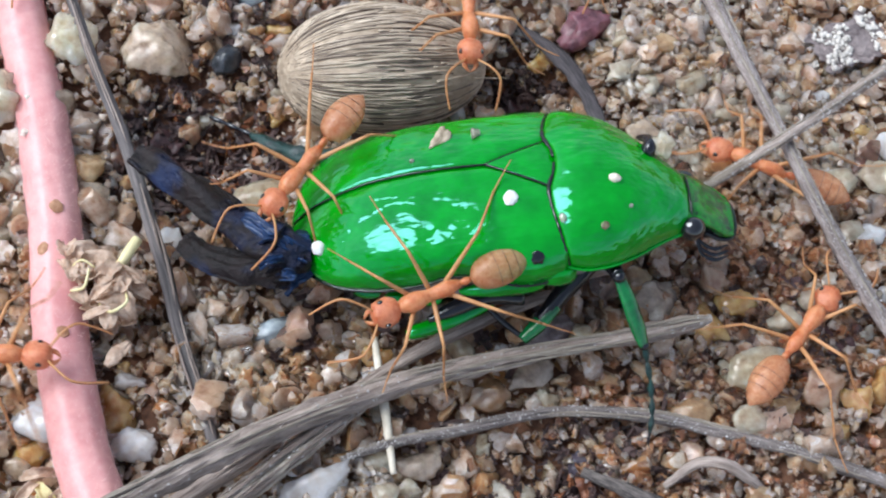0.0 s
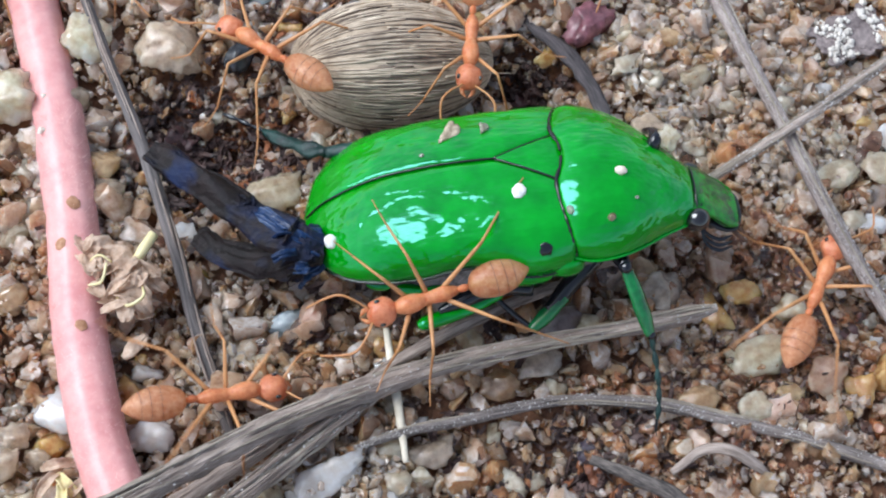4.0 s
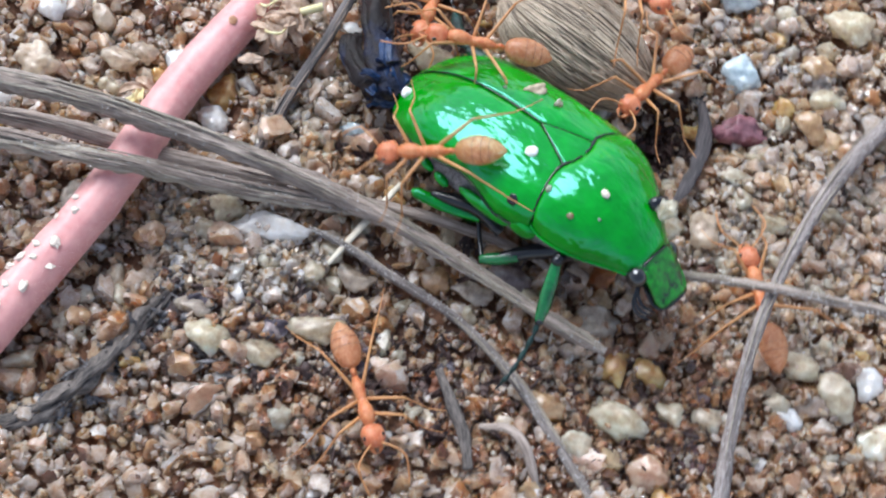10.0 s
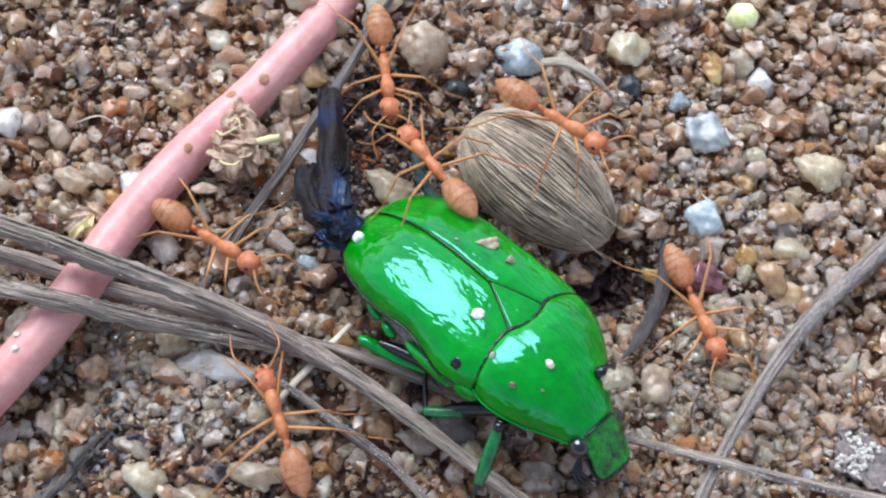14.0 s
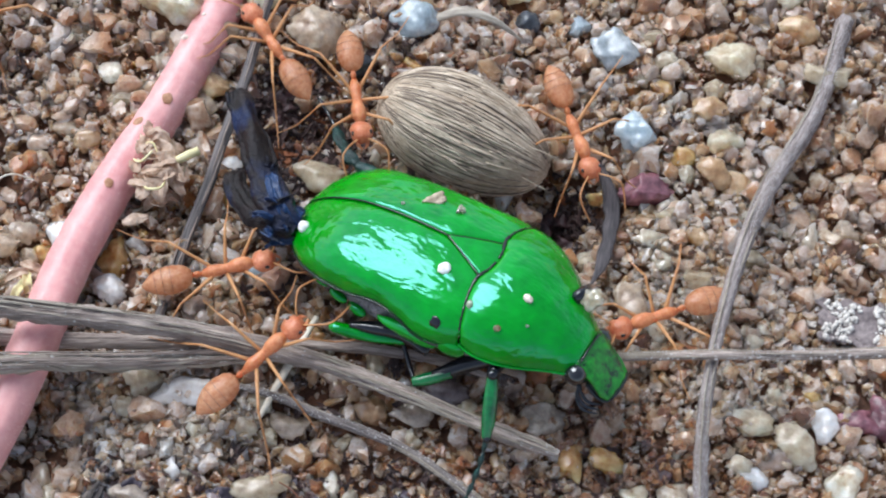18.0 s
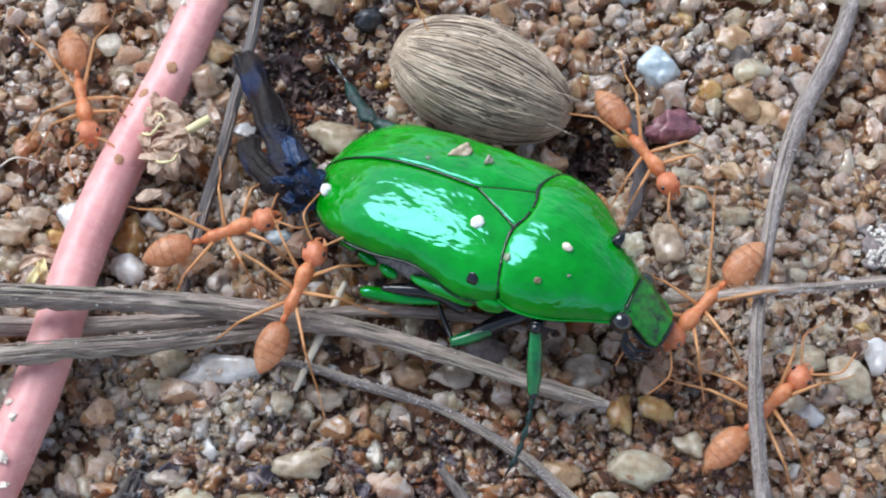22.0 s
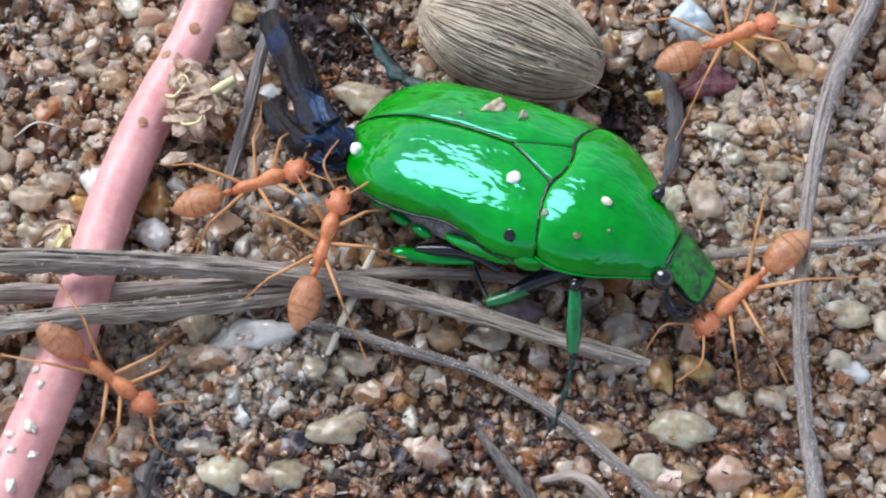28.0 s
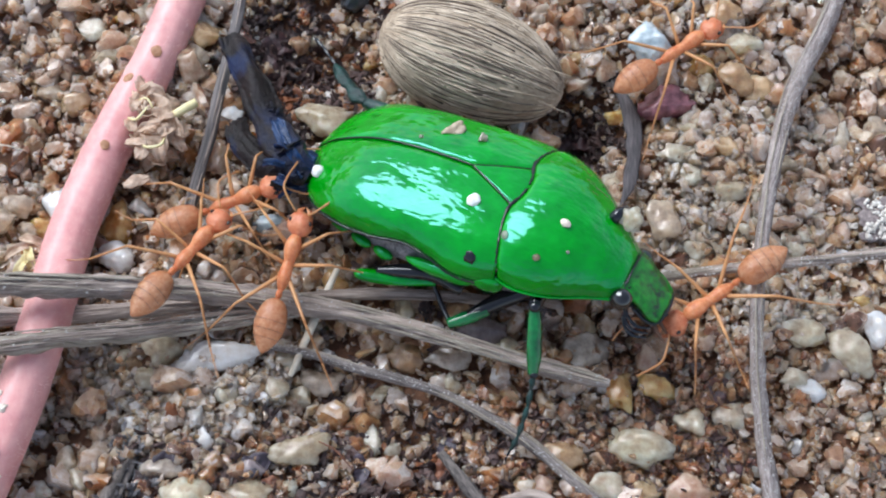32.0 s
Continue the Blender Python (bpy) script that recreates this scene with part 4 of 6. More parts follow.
TWIG_D = [(x, y, z, 0.88 * r) for x, y, z, r in [(29, 24, 0.6, 0.75), (26.3, 16.5, 1.0, 0.75), (22.0, 9.3, 2.0, 0.72), (19.1, 2.8, 4.0, 0.58), (17.0, -3.8, 5.2, 0.5), (16.3, -8.5, 4.6, 0.55), (16.3, -13.2, 3.2, 0.58), (16.5, -18.5, 2.2, 0.58), (16.6, -24.5, 1.6, 0.55), (17, -33, 1.2, 0.5)]]
TWIG_E = [(x, y, z, 0.76 * r) for x, y, z, r in [(9.4, -3.6, 3.4, 0.3), (11.9, -3.6, 4.1, 0.42), (16.9, -3.9, 6.1, 0.48), (22.4, -3.5, 5.6, 0.55), (29, -2.9, 5.1, 0.6), (40, -1.5, 4.0, 0.6)]]
STRIP_F = [(x, y, z, 0.78 * r) for x, y, z, r in [(-10.6, 31, 1.0, 0.4), (-12.6, 21.8, 1.4, 0.42), (-13.6, 16.2, 1.5, 0.5), (-14.6, 12.0, 1.6, 0.52), (-15.4, 8.8, 1.2, 0.52), (-16.6, 4.8, 0.8, 0.5), (-17.5, 0.9, 0.6, 0.48), (-18.3, -2.0, 0.6, 0.4)]]
t_a = twig("twig", "long weathered grey twig with fibrous grooved bark", TWIG_A, BARK, 1, 22, 0.5, 0.5, steps=22)
add_fibres(t_a, TWIG_A, 44, 1, BARK_PALE, 0.06)
t_b = twig("twig", "pale grey forked twig of split fibrous wood", TWIG_B, BARK_PALE, 2, 22, 0.5, 0.5, steps=22)
add_fibres(t_b, TWIG_B, 40, 2, BARK, 0.06)
twig("twig", "brown rotting twig lying under the grey one", TWIG_A2, BARK, 3, 14, 0.4, 0.3)
t_c = twig("twig", "thin curved grey-brown twig lying on the sand", TWIG_C, BARK_SPECKLED, 4, 14, 0.35, 0.3)
add_fibres(t_c, TWIG_C, 12, 4, BARK_PALE, 0.05)
t_d = twig("twig", "long thin greyish violet twig bridging over the sand", TWIG_D, BARK_ACROSS, 5, 12, 0.35, 0.25)
add_fibres(t_d, TWIG_D, 10, 5, BARK_PALE, 0.05)
t_e = twig("twig", "thin straight grey twig resting across another twig", TWIG_E, BARK, 6, 12, 0.35, 0.25)
twig("grass_blade", "narrow dry grey grass blade beside the pink stem", STRIP_F, BLADE, 7, 12, 0.2, 0.15, 0.45, "grass blade")
twig("straw", "short pale straw stuck under the grey twig", [(-7.8, -0.6, 0.8, 0.18), (-9.0, -3.1, 0.95, 0.25), (-10.0, -5.3, 1.0, 0.25), (-11.05, -7.5, 0.9, 0.17)], STRAW, 8, 8, 0.2, 0.1, 0.6, "straw")
twig("leaf_strip", "curled dry grey leaf strip beside the seed", [(-0.6, 21.3, 2.3, 0.35), (1.3, 21.3, 3.3, 0.4), (3.4, 20.7, 3.2, 0.3), (5.4, 20.2, 1.6, 0.12)], BARK_PALE, 9, 10, 0.15, 0.1, 0.4, "leaf")
twig("leaf_strip", "curved dark grey leaf strip behind the beetle", [(11.2, 13.0, -1.2, 0.3), (11.9, 8.8, -0.4, 0.7), (11.5, 6.0, 0.1, 0.6), (10.9, 3.9, 0.4, 0.42), (10.2, 2.6, 0.5, 0.1)], LEAF_BLACK, 10, 10, 0.3, 0.5, 0.22, "leaf")
twig("leaf_strip", "small arched dark leaf strip on the sand", [(1.0, -15.6, 0.4, 0.2), (2.8, -15.6, 1.5, 0.32), (4.0, -16.5, 1.9, 0.35), (5.0, -18.0, 1.2, 0.3), (5.5, -19.0, 0.4, 0.1)], BARK, 11, 10, 0.15, 0.15, 0.4, "leaf")
twig("straw", "tiny white curved straw on the sand", [(-13.4, -16.8, 0.6, 0.06), (-11.8, -16.0, 1.1, 0.11), (-10.0, -15.7, 0.6, 0.05)], STRAW, 12, 8, 0, 0, 1.0, "straw")
twig("twig", "charred black-grey twig half sunk in the sand", [(-30, -24.5, 0.2, 0.5), (-26.2, -21.8, 0.5, 0.55), (-24.1, -19.6, 0.8, 0.6), (-22.3, -16.2, 0.5, 0.65), (-20.9, -12.6, 0.4, 0.6), (-20.2, -10.6, 0.2, 0.25)], BARK_DARK, 13, 16, 0.6, 1.4)
twig("twig", "broken dark twig piece on the sand", [(-2.4, -12.6, 0.5, 0.25), (-1.2, -14.4, 0.7, 0.4), (0.2, -16.4, 0.5, 0.45), (1.0, -18.5, 0.4, 0.4)], BARK_DARK, 14, 12, 0.35, 0.35)


add_fibres(t_e, TWIG_E, 10, 16, BARK_PALE, 0.05)
for ob in [o for o in bpy.data.objects if o.name in ("twig.002", "grass_blade")]:
    add_fibres(ob, TWIG_A2 if ob.name == "twig.002" else STRIP_F, 12, 17, BARK, 0.06)


def leaf_bit(label, material, x, y, size, turn, seed):
    """A crumpled torn piece of a dead leaf."""
    rng = random.Random(seed)
    c, s = math.cos(radians(turn)), math.sin(radians(turn))
    n = 14
    edge = [rng.uniform(0.7, 1.0) for _ in range(n)]
    grid = []
    for i in range(n):
        u = -1 + 2 * i / (n - 1)
        w = edge[i] * math.sqrt(max(0.04, 1 - u * u)) * 0.7
        row = []
        for k in range(9):
            v = w * (-1 + k / 4)
            lift = 0.45 * noise.noise(Vector((u * 1.6, v * 1.6, seed))) + 0.18 * abs(noise.noise(Vector((u * 4, v * 4, seed + 5))))
            row.append((size * (u * c - v * s), size * (u * s + v * c), size * (0.25 + lift)))
        grid.append(row)
    ob = part("leaf_fragment", shell(grid, 0.07 * size), material)
    ob.matrix_basis = pose(x * MM, y * MM, (float(ground_z(x, y)) + 0.35) * MM)
    return tagged(ob, label=label, category="leaf", group="dead leaf bits on the sand")


def crusted_leaf():
    """A flat scrap of a grey leaf, thick with white grains."""
    ob = thing("leaf_scrap", "greyish violet leaf scrap crusted with white grains", "leaf", pose(27.9 * MM, 0.6 * MM, 0.62 * MM, 0, 3, -6))
    rng = random.Random(58)

    def height(u, v):
        return 0.3 * noise.noise(Vector((u * 0.5, v * 0.5, 3.0))) + 0.1 * noise.noise(Vector((u * 1.7, v * 1.7, 8.0)))

    grid = []
    for i in range(26):
        u = -2.5 + 5 * i / 25
        low, high = -1.55 + 0.8 * noise.noise(Vector((u * 1.1, 0, 1))), 1.4 + 0.9 * noise.noise(Vector((u * 1.1, 5, 1)))
        grid.append([(u + 0.5 * noise.noise(Vector((k * 0.35, i * 0.08, 4.0))), low + (high - low) * k / 17, height(u, low + (high - low) * k / 17)) for k in range(18)])
    part("blade", shell(grid, 0.12), LEAF_GREY, ob)
    bm = bmesh.new()
    for _ in range(400):
        u, v = rng.uniform(-2.3, 2.3), rng.uniform(-1.4, 1.3)
        if noise.noise(Vector((u * 0.7, v * 0.7, 12.0))) < 0.02:
            continue
        r = 0.06 + 0.16 * rng.random() ** 2
        ball(u, v, height(u, v) + 0.4 * r, r, r * rng.uniform(0.6, 1.0), r * 0.8, pose(0, 0, 0, 0, 0, rng.uniform(0, 180)), 2, bm, 0.5, rng.randrange(999))
    part("crust", bm, LICHEN, ob, "whitish granular crust")


crusted_leaf()
for k, (m, x, y, size, turn) in enumerate(LEAF_BITS):
    leaf_bit({LEAF_RUST: "crumpled rust-brown piece of a dead leaf", LEAF_VIOLET: "blackish violet rotted piece of a leaf"}.get(m, "dark purplish rotted piece of a leaf"), m, x, y, size, turn, k)
for points, m, label in (([(23.4, -9.9, 0.8, 0.05), (24.4, -9.3, 1.1, 0.07), (25.4, -9.6, 1.0, 0.06), (26.4, -9.2, 0.7, 0.03)], LEAF_RUST, "thin reddish rootlet on the sand"), ([(-30, 7.6, 0.8, 0.05), (-28.6, 8.4, 1.1, 0.06), (-27.0, 8.2, 0.7, 0.03)], STRAW, "thin pale rootlet on the sand"),
                         ([(12.8, 15.8, 0.6, 0.04), (13.8, 14.9, 1.0, 0.05), (14.4, 13.6, 0.7, 0.03)], STRAW, "thin pale rootlet on the sand"), ([(-9.8, -11.4, 0.7, 0.04), (-8.6, -12.2, 1.1, 0.06), (-7.6, -13.4, 0.9, 0.04)], LEAF_RUST, "thin reddish rootlet on the sand")):
    twig("rootlet", label, points, m, 21, 7, 0, 0.3, 1.0, "root", 6)


def clinging_sand(twig_ob, points, count, seed, r0=0.02, r1=0.065):
    """Fine grains stuck to the upper side of a twig."""
    rng = np.random.default_rng(seed)
    line = smooth_line(points, 20)
    i = rng.integers(1, len(line) - 1, count)
    a = rng.uniform(0.5, 2.6, count)
    d = line[i + 1 - 1] - line[i - 1]
    d = d[:, :3] / np.linalg.norm(d[:, :3], axis=1, keepdims=True)
    s = np.cross(d, (0, 0, 1.0))
    s /= np.linalg.norm(s, axis=1, keepdims=True)
    out = s * np.cos(a)[:, None] + np.cross(s, d) * np.sin(a)[:, None]
    r = r0 + (r1 - r0) * rng.random(count) ** 3.5
    shapes, faces = grain_shapes(8, 2, seed)
    slide = d * rng.uniform(-0.5, 0.5, (count, 1)) * np.linalg.norm(line[i][:, :3] - line[i - 1][:, :3], axis=1)[:, None]
    ob = heap("clinging_sand", line[i][:, :3] + slide + out * line[i][:, 3:4] * rng.uniform(0.8, 0.98, (count, 1)), r, shapes, faces, SPECK, seed)
    ob.parent = twig_ob
    tagged(ob, label="fine sand stuck to the bark", kind="stuff")


clinging_sand(t_a, TWIG_A, 600, 61, 0.02, 0.075)
clinging_sand(t_b, TWIG_B, 900, 62, 0.02, 0.08)
clinging_sand(t_c, TWIG_C, 1500, 63, 0.015, 0.06)
clinging_sand(t_d, TWIG_D, 2600, 64, 0.015, 0.06)
clinging_sand(t_e, TWIG_E, 700, 65, 0.02, 0.08)


# ---- pink stem ----
STEM = [(-9.6, 43, -1.0, 1.5), (-15.7, 23.0, -0.1, 1.5), (-17.3, 18.5, 0.1, 1.5), (-19.2, 13.7, 0.4, 1.48), (-21.9, 7.8, 1.0, 1.48), (-24.0, 1.6, 1.8, 1.48), (-25.1, -3.6, 2.7, 1.5), (-26.7, -8.8, 2.6, 1.5), (-29.0, -14.3, 2.2, 1.55), (-31.4, -20.6, 2.0, 1.6), (-37, -35, 1.4, 1.6)]


def make_stem():
    stem = thing("plant_stem", "pink fleshy plant stem lying on the sand", "stem")
    part("stalk", tube(STEM, 16, 26, 0.05, 0.05, seed=3), PINK, stem)
    line = smooth_line(STEM, 30)
    rng = random.Random(8)

    def on(i, ang):
        x, y, z, r = line[i]
        d = Vector(line[i + 1][:3] - line[i - 1][:3]).normalized()
        s = d.cross(Vector((0, 0, 1))).normalized()
        out = s * math.cos(ang) + s.cross(d) * math.sin(ang)
        return Vector((x, y, z)) + out * r, out, d

    for y, ang, r in ((14.2, 1.75, 0.4), (12.0, 1.15, 0.36), (7.4, 1.7, 0.34), (9.6, 2.3, 0.24)):
        i = int(np.argmin(np.abs(line[:, 1] - y)))
        p, out, d = on(i, ang)
        turn = out.to_track_quat("Z", "Y").to_matrix().to_4x4()
        part("scar", ball(*p, r, r * 0.88, 0.07, turn, 4, lump=0.18, seed=i), SCAR, stem, "brown round leaf scar")
    # fine pale down
    count = 2600
    verts, faces = [], []
    for k in range(count):
        i = rng.randrange(40, len(line) - 40)
        p, out, d = on(i, rng.uniform(-0.3, math.pi + 0.3))
        tip = p + out * rng.uniform(0.08, 0.26) + d * rng.uniform(-0.12, 0.12)
        side, up = d * 0.009, out.cross(d) * 0.009
        root = p - out * 0.05
        verts += [v * MM for v in (root + side, root - side * 0.5 + up, root - side * 0.5 - up, tip)]
        faces += [(4 * k, 4 * k + 1, 4 * k + 3), (4 * k + 1, 4 * k + 2, 4 * k + 3), (4 * k + 2, 4 * k, 4 * k + 3)]
    me = bpy.data.meshes.new("down")
    me.from_pydata(verts, [], faces)
    me.materials.append(DOWN)
    ob = tagged(new("down", me), label="fine whitish down on the stem", kind="stuff")
    ob.parent = stem
    return line, on


stem_line, on_stem = make_stem()
# grains that lie on the stem
for k, (y, ang, r, c) in enumerate(((-8.6, 1.0, 0.26, "white"), (-9.4, 1.4, 0.3, "pink"), (-10.3, 0.8, 0.22, "white"), (-11.5, 1.7, 0.42, "white"), (-12.2, 1.1, 0.3, "pink"), (-13.0, 1.4, 0.26, "cream"), (-13.4, 0.9, 0.4, "white"), (-14.6, 1.9, 0.42, "white"), (-15.2, 1.3, 0.3, "pink"),
                                    (-12.7, 2.2, 0.3, "cream"), (-14.1, 0.7, 0.34, "white"), (-16.5, 1.5, 0.46, "white"), (-17.3, 1.0, 0.36, "cream"), (-18.4, 1.8, 0.4, "white"), (18.9, 0.9, 0.28, "white"), (21.0, 1.2, 0.18, "white"))):
    p, out, d = on_stem(int(np.argmin(np.abs(stem_line[:, 1] - y))), ang)
    g = part("sand_grain", ball(0, 0, 0, r * 0.9, r * 0.6, r * 0.3, None, 3, lump=0.9, seed=k), STUCK)
    g.matrix_basis = pose(p.x * MM, p.y * MM, (p.z + 0.12 * r) * MM, 0, 0, 40 * k)
    tagged(g, label="pale sand grain stuck on the pink stem", category="sand grain", group="grains on the stem")


# ---- dry flower remains by the stem ----
def blade(points, width, thick=0.05, cup=0.25, seed=0):
    """A thin curved petal along rows of x, y, z."""
    line = smooth_line(points, 6)
    n = len(line)
    grid = []
    for i, p in enumerate(line):
        d = Vector(line[min(i + 1, n - 1)] - line[max(i - 1, 0)]).normalized()
        s = d.cross(Vector((0, 0, 1)))
        s = s.normalized() if s.length > 0.05 else Vector((1, 0, 0))
        up = s.cross(d)
        w = width * math.sin(math.pi * (0.12 + 0.83 * i / (n - 1))) ** 0.7
        grid.append([Vector(p) + s * (w * u) + up * (cup * w * (u * u) + width * (0.5 * noise.noise(Vector((i * 0.3, u * 1.3, seed * 5.0))) + 0.25 * noise.noise(Vector((i * 0.9, u * 3.0, seed * 7.0))))) for u in np.linspace(-1, 1, 11) * (1 + 0.25 * noise.noise(Vector((i * 0.6, seed * 3.0, 1.0))))])
    return shell(grid, thick)


def make_flower():
    f = thing("dry_flower", "dried brown flower husk with pale yellow petals beside the stem", "dry flower")
    petals = [([(-19.6, 9.9, 2.0), (-18.6, 9.8, 2.7), (-17.7, 9.0, 2.6)], 0.9, HUSK), ([(-19.4, 8.8, 2.0), (-18.7, 7.8, 2.7), (-18.4, 6.3, 2.2)], 0.85, HUSK), ([(-18.8, 9.4, 2.3), (-17.7, 8.4, 2.5), (-17.3, 7.3, 1.8)], 0.7, HUSK),
              ([(-19.8, 10.6, 2.2), (-18.9, 11.0, 2.8), (-18.2, 10.6, 2.4)], 0.5, HUSK), ([(-19.0, 9.0, 2.6), (-18.2, 9.1, 3.1), (-17.4, 9.5, 2.6)], 0.6, HUSK), ([(-20.2, 8.7, 1.6), (-19.4, 7.6, 1.9), (-18.9, 6.8, 1.4)], 0.6, HUSK)]
    for k, (line, w, m) in enumerate(petals):
        part("petal", blade(line, w * 0.85, 0.05, 0.5, k), m, f, "papery brown petal")
    rng = random.Random(5)
    for k in range(24):
        x, y, z = rng.gauss(-19.0, 0.75), rng.gauss(8.7, 1.1), rng.uniform(1.6, 3.0)
        a, l, tilt = rng.uniform(0, 6.3), rng.uniform(0.35, 0.9), rng.uniform(-0.6, 0.6)
        c, s2 = math.cos(a) * l, math.sin(a) * l
        part("petal", blade([(x - c, y - s2, z - tilt * l), (x, y, z + 0.2), (x + c, y + s2, z + tilt * l)], rng.uniform(0.25, 0.6), 0.04, rng.uniform(-0.6, 0.8), k + 20), HUSK, f)
    part("anther", tube([(-17.6, 9.2, 2.7, 0.25), (-16.9, 9.5, 2.9, 0.33), (-16.1, 9.9, 3.0, 0.3)], 6, 10, 0.1, 0.2), YELLOW, f, "pale yellow stub")
    for k, pts in enumerate(([(-20.4, 9.3, 2.4, 0.07), (-19.8, 8.9, 3.0, 0.09), (-19.1, 9.6, 3.2, 0.06)], [(-19.5, 7.9, 2.4, 0.08), (-19.3, 7.0, 3.0, 0.1), (-18.4, 7.0, 3.1, 0.09), (-18.1, 7.6, 2.9, 0.06)], [(-20.0, 10.4, 2.3, 0.06), (-19.2, 10.3, 3.0, 0.07), (-18.8, 9.6, 3.0, 0.05)])):
        part("stamen", tube(pts, 6, 7), YELLOW, f, "pale curled filament")
    g = thing("dry_flower", "crumpled yellowish petals on the sand by the stem", "dry flower")
    for k, (x, y, a) in enumerate(((-27.2, 1.4, 20), (-26.5, 0.8, 100), (-26.3, 1.9, 160), (-27.0, 0.3, 60), (-25.9, 0.4, 10))):
        c, s = math.cos(radians(a)), math.sin(radians(a))
        part("petal", blade([(x - c, y - s, 0.4), (x, y, 1.2), (x + c, y + s, 0.8)], 0.28, 0.05, 0.6, k), YELLOW if k % 2 else HUSK, g)


make_flower()


# ---- the striped seed ----
def make_seed():
    base, tip = Vector((-4.3, 15.1, 2.3)), Vector((7.4, 10.9, -0.4))
    d = (tip - base).normalized()
    half = (tip - base).length / 2
    m = Matrix.Translation((base + tip) / 2) @ d.to_track_quat("X", "Z").to_matrix().to_4x4()
    seed = thing("palm_seed", "oval beige seed with a fibrous striped husk", "seed", Matrix.Translation(m.translation * MM) @ m.to_3x3().to_4x4())

    def radius(u):
        return 3.95 * max(0.0, 1 - abs(u) ** 2.3) ** 0.5 * (1 - 0.16 * max(0, u)) if u < 0.985 else 0.25

    us = np.linspace(-0.995, 0.995, 60)
    bm = tube([(u * half, 0, 0, max(radius(u) * 0.985, 0.12)) for u in us], 1, 48, 0.03, 0.03, seed=2)
    part("husk", bm, SEED, seed, "brown husk under the fibres")
    rng = random.Random(4)
    for k in range(280):
        dark = k % 3 == 0
        a = 2 * math.pi * k / 280 + rng.uniform(-0.009, 0.009)
        u0 = rng.uniform(-0.98, -0.85) if rng.random() < 0.6 else rng.uniform(-0.7, 0.4)
        u1 = min(0.98, u0 + rng.uniform(0.6, 1.6))
        drift, n = rng.uniform(-0.04, 0.04), 11
        rows = []
        for i in range(n):
            u = u0 + (u1 - u0) * i / (n - 1)
            ang = a + drift * math.sin(2.2 * u + k) + 0.01 * math.sin(9 * u + k * 1.7)
            r = radius(u) * 0.982
            rows.append((u * half, r * math.cos(ang), r * math.sin(ang), (0.012 + (0.042 if dark else 0.055) * r / 4.0) * rng.uniform(0.6, 1.25)))
        part("fibre", tube(rows, 2, 5), FIBRE_DARK if dark else FIBRE, seed)
    for k in range(14):
        a, b = rng.uniform(0.6, 2.6), rng.uniform(-0.9, 0.9)
        r = radius(b)
        p = Vector((b * half, r * math.cos(a), r * math.sin(a)))
        part("loose_fibre", tube([(*p, 0.03), (p.x + rng.uniform(0.5, 1.2), p.y * 1.05, p.z * 1.05, 0.03), (p.x + rng.uniform(1.2, 2.2), p.y * 1.12, p.z * 1.1, 0.012)], 4, 5), FIBRE, seed, "loose pale fibre")


make_seed()


# ---- the beetle ----
BEETLE = pose(0.94 * MM, 1.02 * MM, 5.03 * MM, -14.6, -8.4, -30.2)
B_MM = Matrix.Translation(BEETLE.translation / MM) @ BEETLE.to_3x3().to_4x4()
EX = (-11.3, -10.9, -10.3, -9.3, -7.5, -5.0, -2.5, -1.0, 0.5, 2.0, 3.4)
EW = (0.6, 2.2, 3.2, 4.1, 4.9, 5.25, 5.15, 5.35, 5.5, 5.3, 4.8)
ET = (-0.5, 0.0, 0.65, 1.4, 2.4, 3.1, 3.42, 3.5, 3.5, 3.4, 3.25)
EE = (-0.7, -0.7, -0.6, -0.45, -0.05, 0.45, 0.95, 0.85, 0.35, 0.3, 0.6)
PX = (2.5, 3.5, 5.0, 6.5, 8.0, 9.2, 9.8)
PW = (4.7, 4.95, 4.75, 4.0, 2.9, 2.1, 1.75)
PT = (3.58, 3.78, 3.78, 3.3, 2.45, 1.5, 0.95)
PE = (0.9, 0.6, 0.4, 0.15, -0.1, -0.3, -0.4)


def bend(x):
    return -0.009 * max(0.0, x - 2.6) ** 2


def section(w, top, edge, a, flat=0.72):
    """A point of a half section, a from 0 at the ridge to 1 at the margin; the higher flat, the rounder its top."""
    s, c = math.sin(a * math.pi / 2), math.cos(a * math.pi / 2)
    return w * s ** 0.92, edge + (top - edge) * max(c, 0) ** flat


def shield(x, a):
    """A point of the neck shield's half section at x; it grows rounder towards the head."""
    k = min(1.0, max(0.0, (x - 2.8) / 2.2))
    return section(eased(x, PX, PW), eased(x, PX, PT), eased(x, PX, PE), a, 0.72 + 0.24 * k * k * (3 - 2 * k))


def elytron(side):
    grid = []
    for x in np.concatenate([np.linspace(-11.3, -9.0, 20), np.linspace(-8.8, 3.0, 56)]):
        w, top, edge = eased(x, EX, EW), eased(x, EX, ET), eased(x, EX, EE)
        inner = 1.7 * max(0.0, x + 0.85) / 3.6
        a0 = math.asin(min(0.95, (inner / w) ** (1 / 0.92))) * 2 / math.pi
        row = []
        for k in range(33):
            y, z = section(w, top, edge, a0 + (1 - a0) * k / 32)
            near = min(1.0, k / 2.0)
            row.append((x, side * (y * (1 - (float(np.interp(x, (-11, -9, -6, 0, 2.4), (0, 0.0, 0.17, 0.15, 0))) if side > 0 else 0) * k / 32) + 0.03), z - 0.10 * (1 - near) ** 2 - (0.05 if k == 32 else 0)))
        grid.append(row)
    return shell(grid, 0.16)


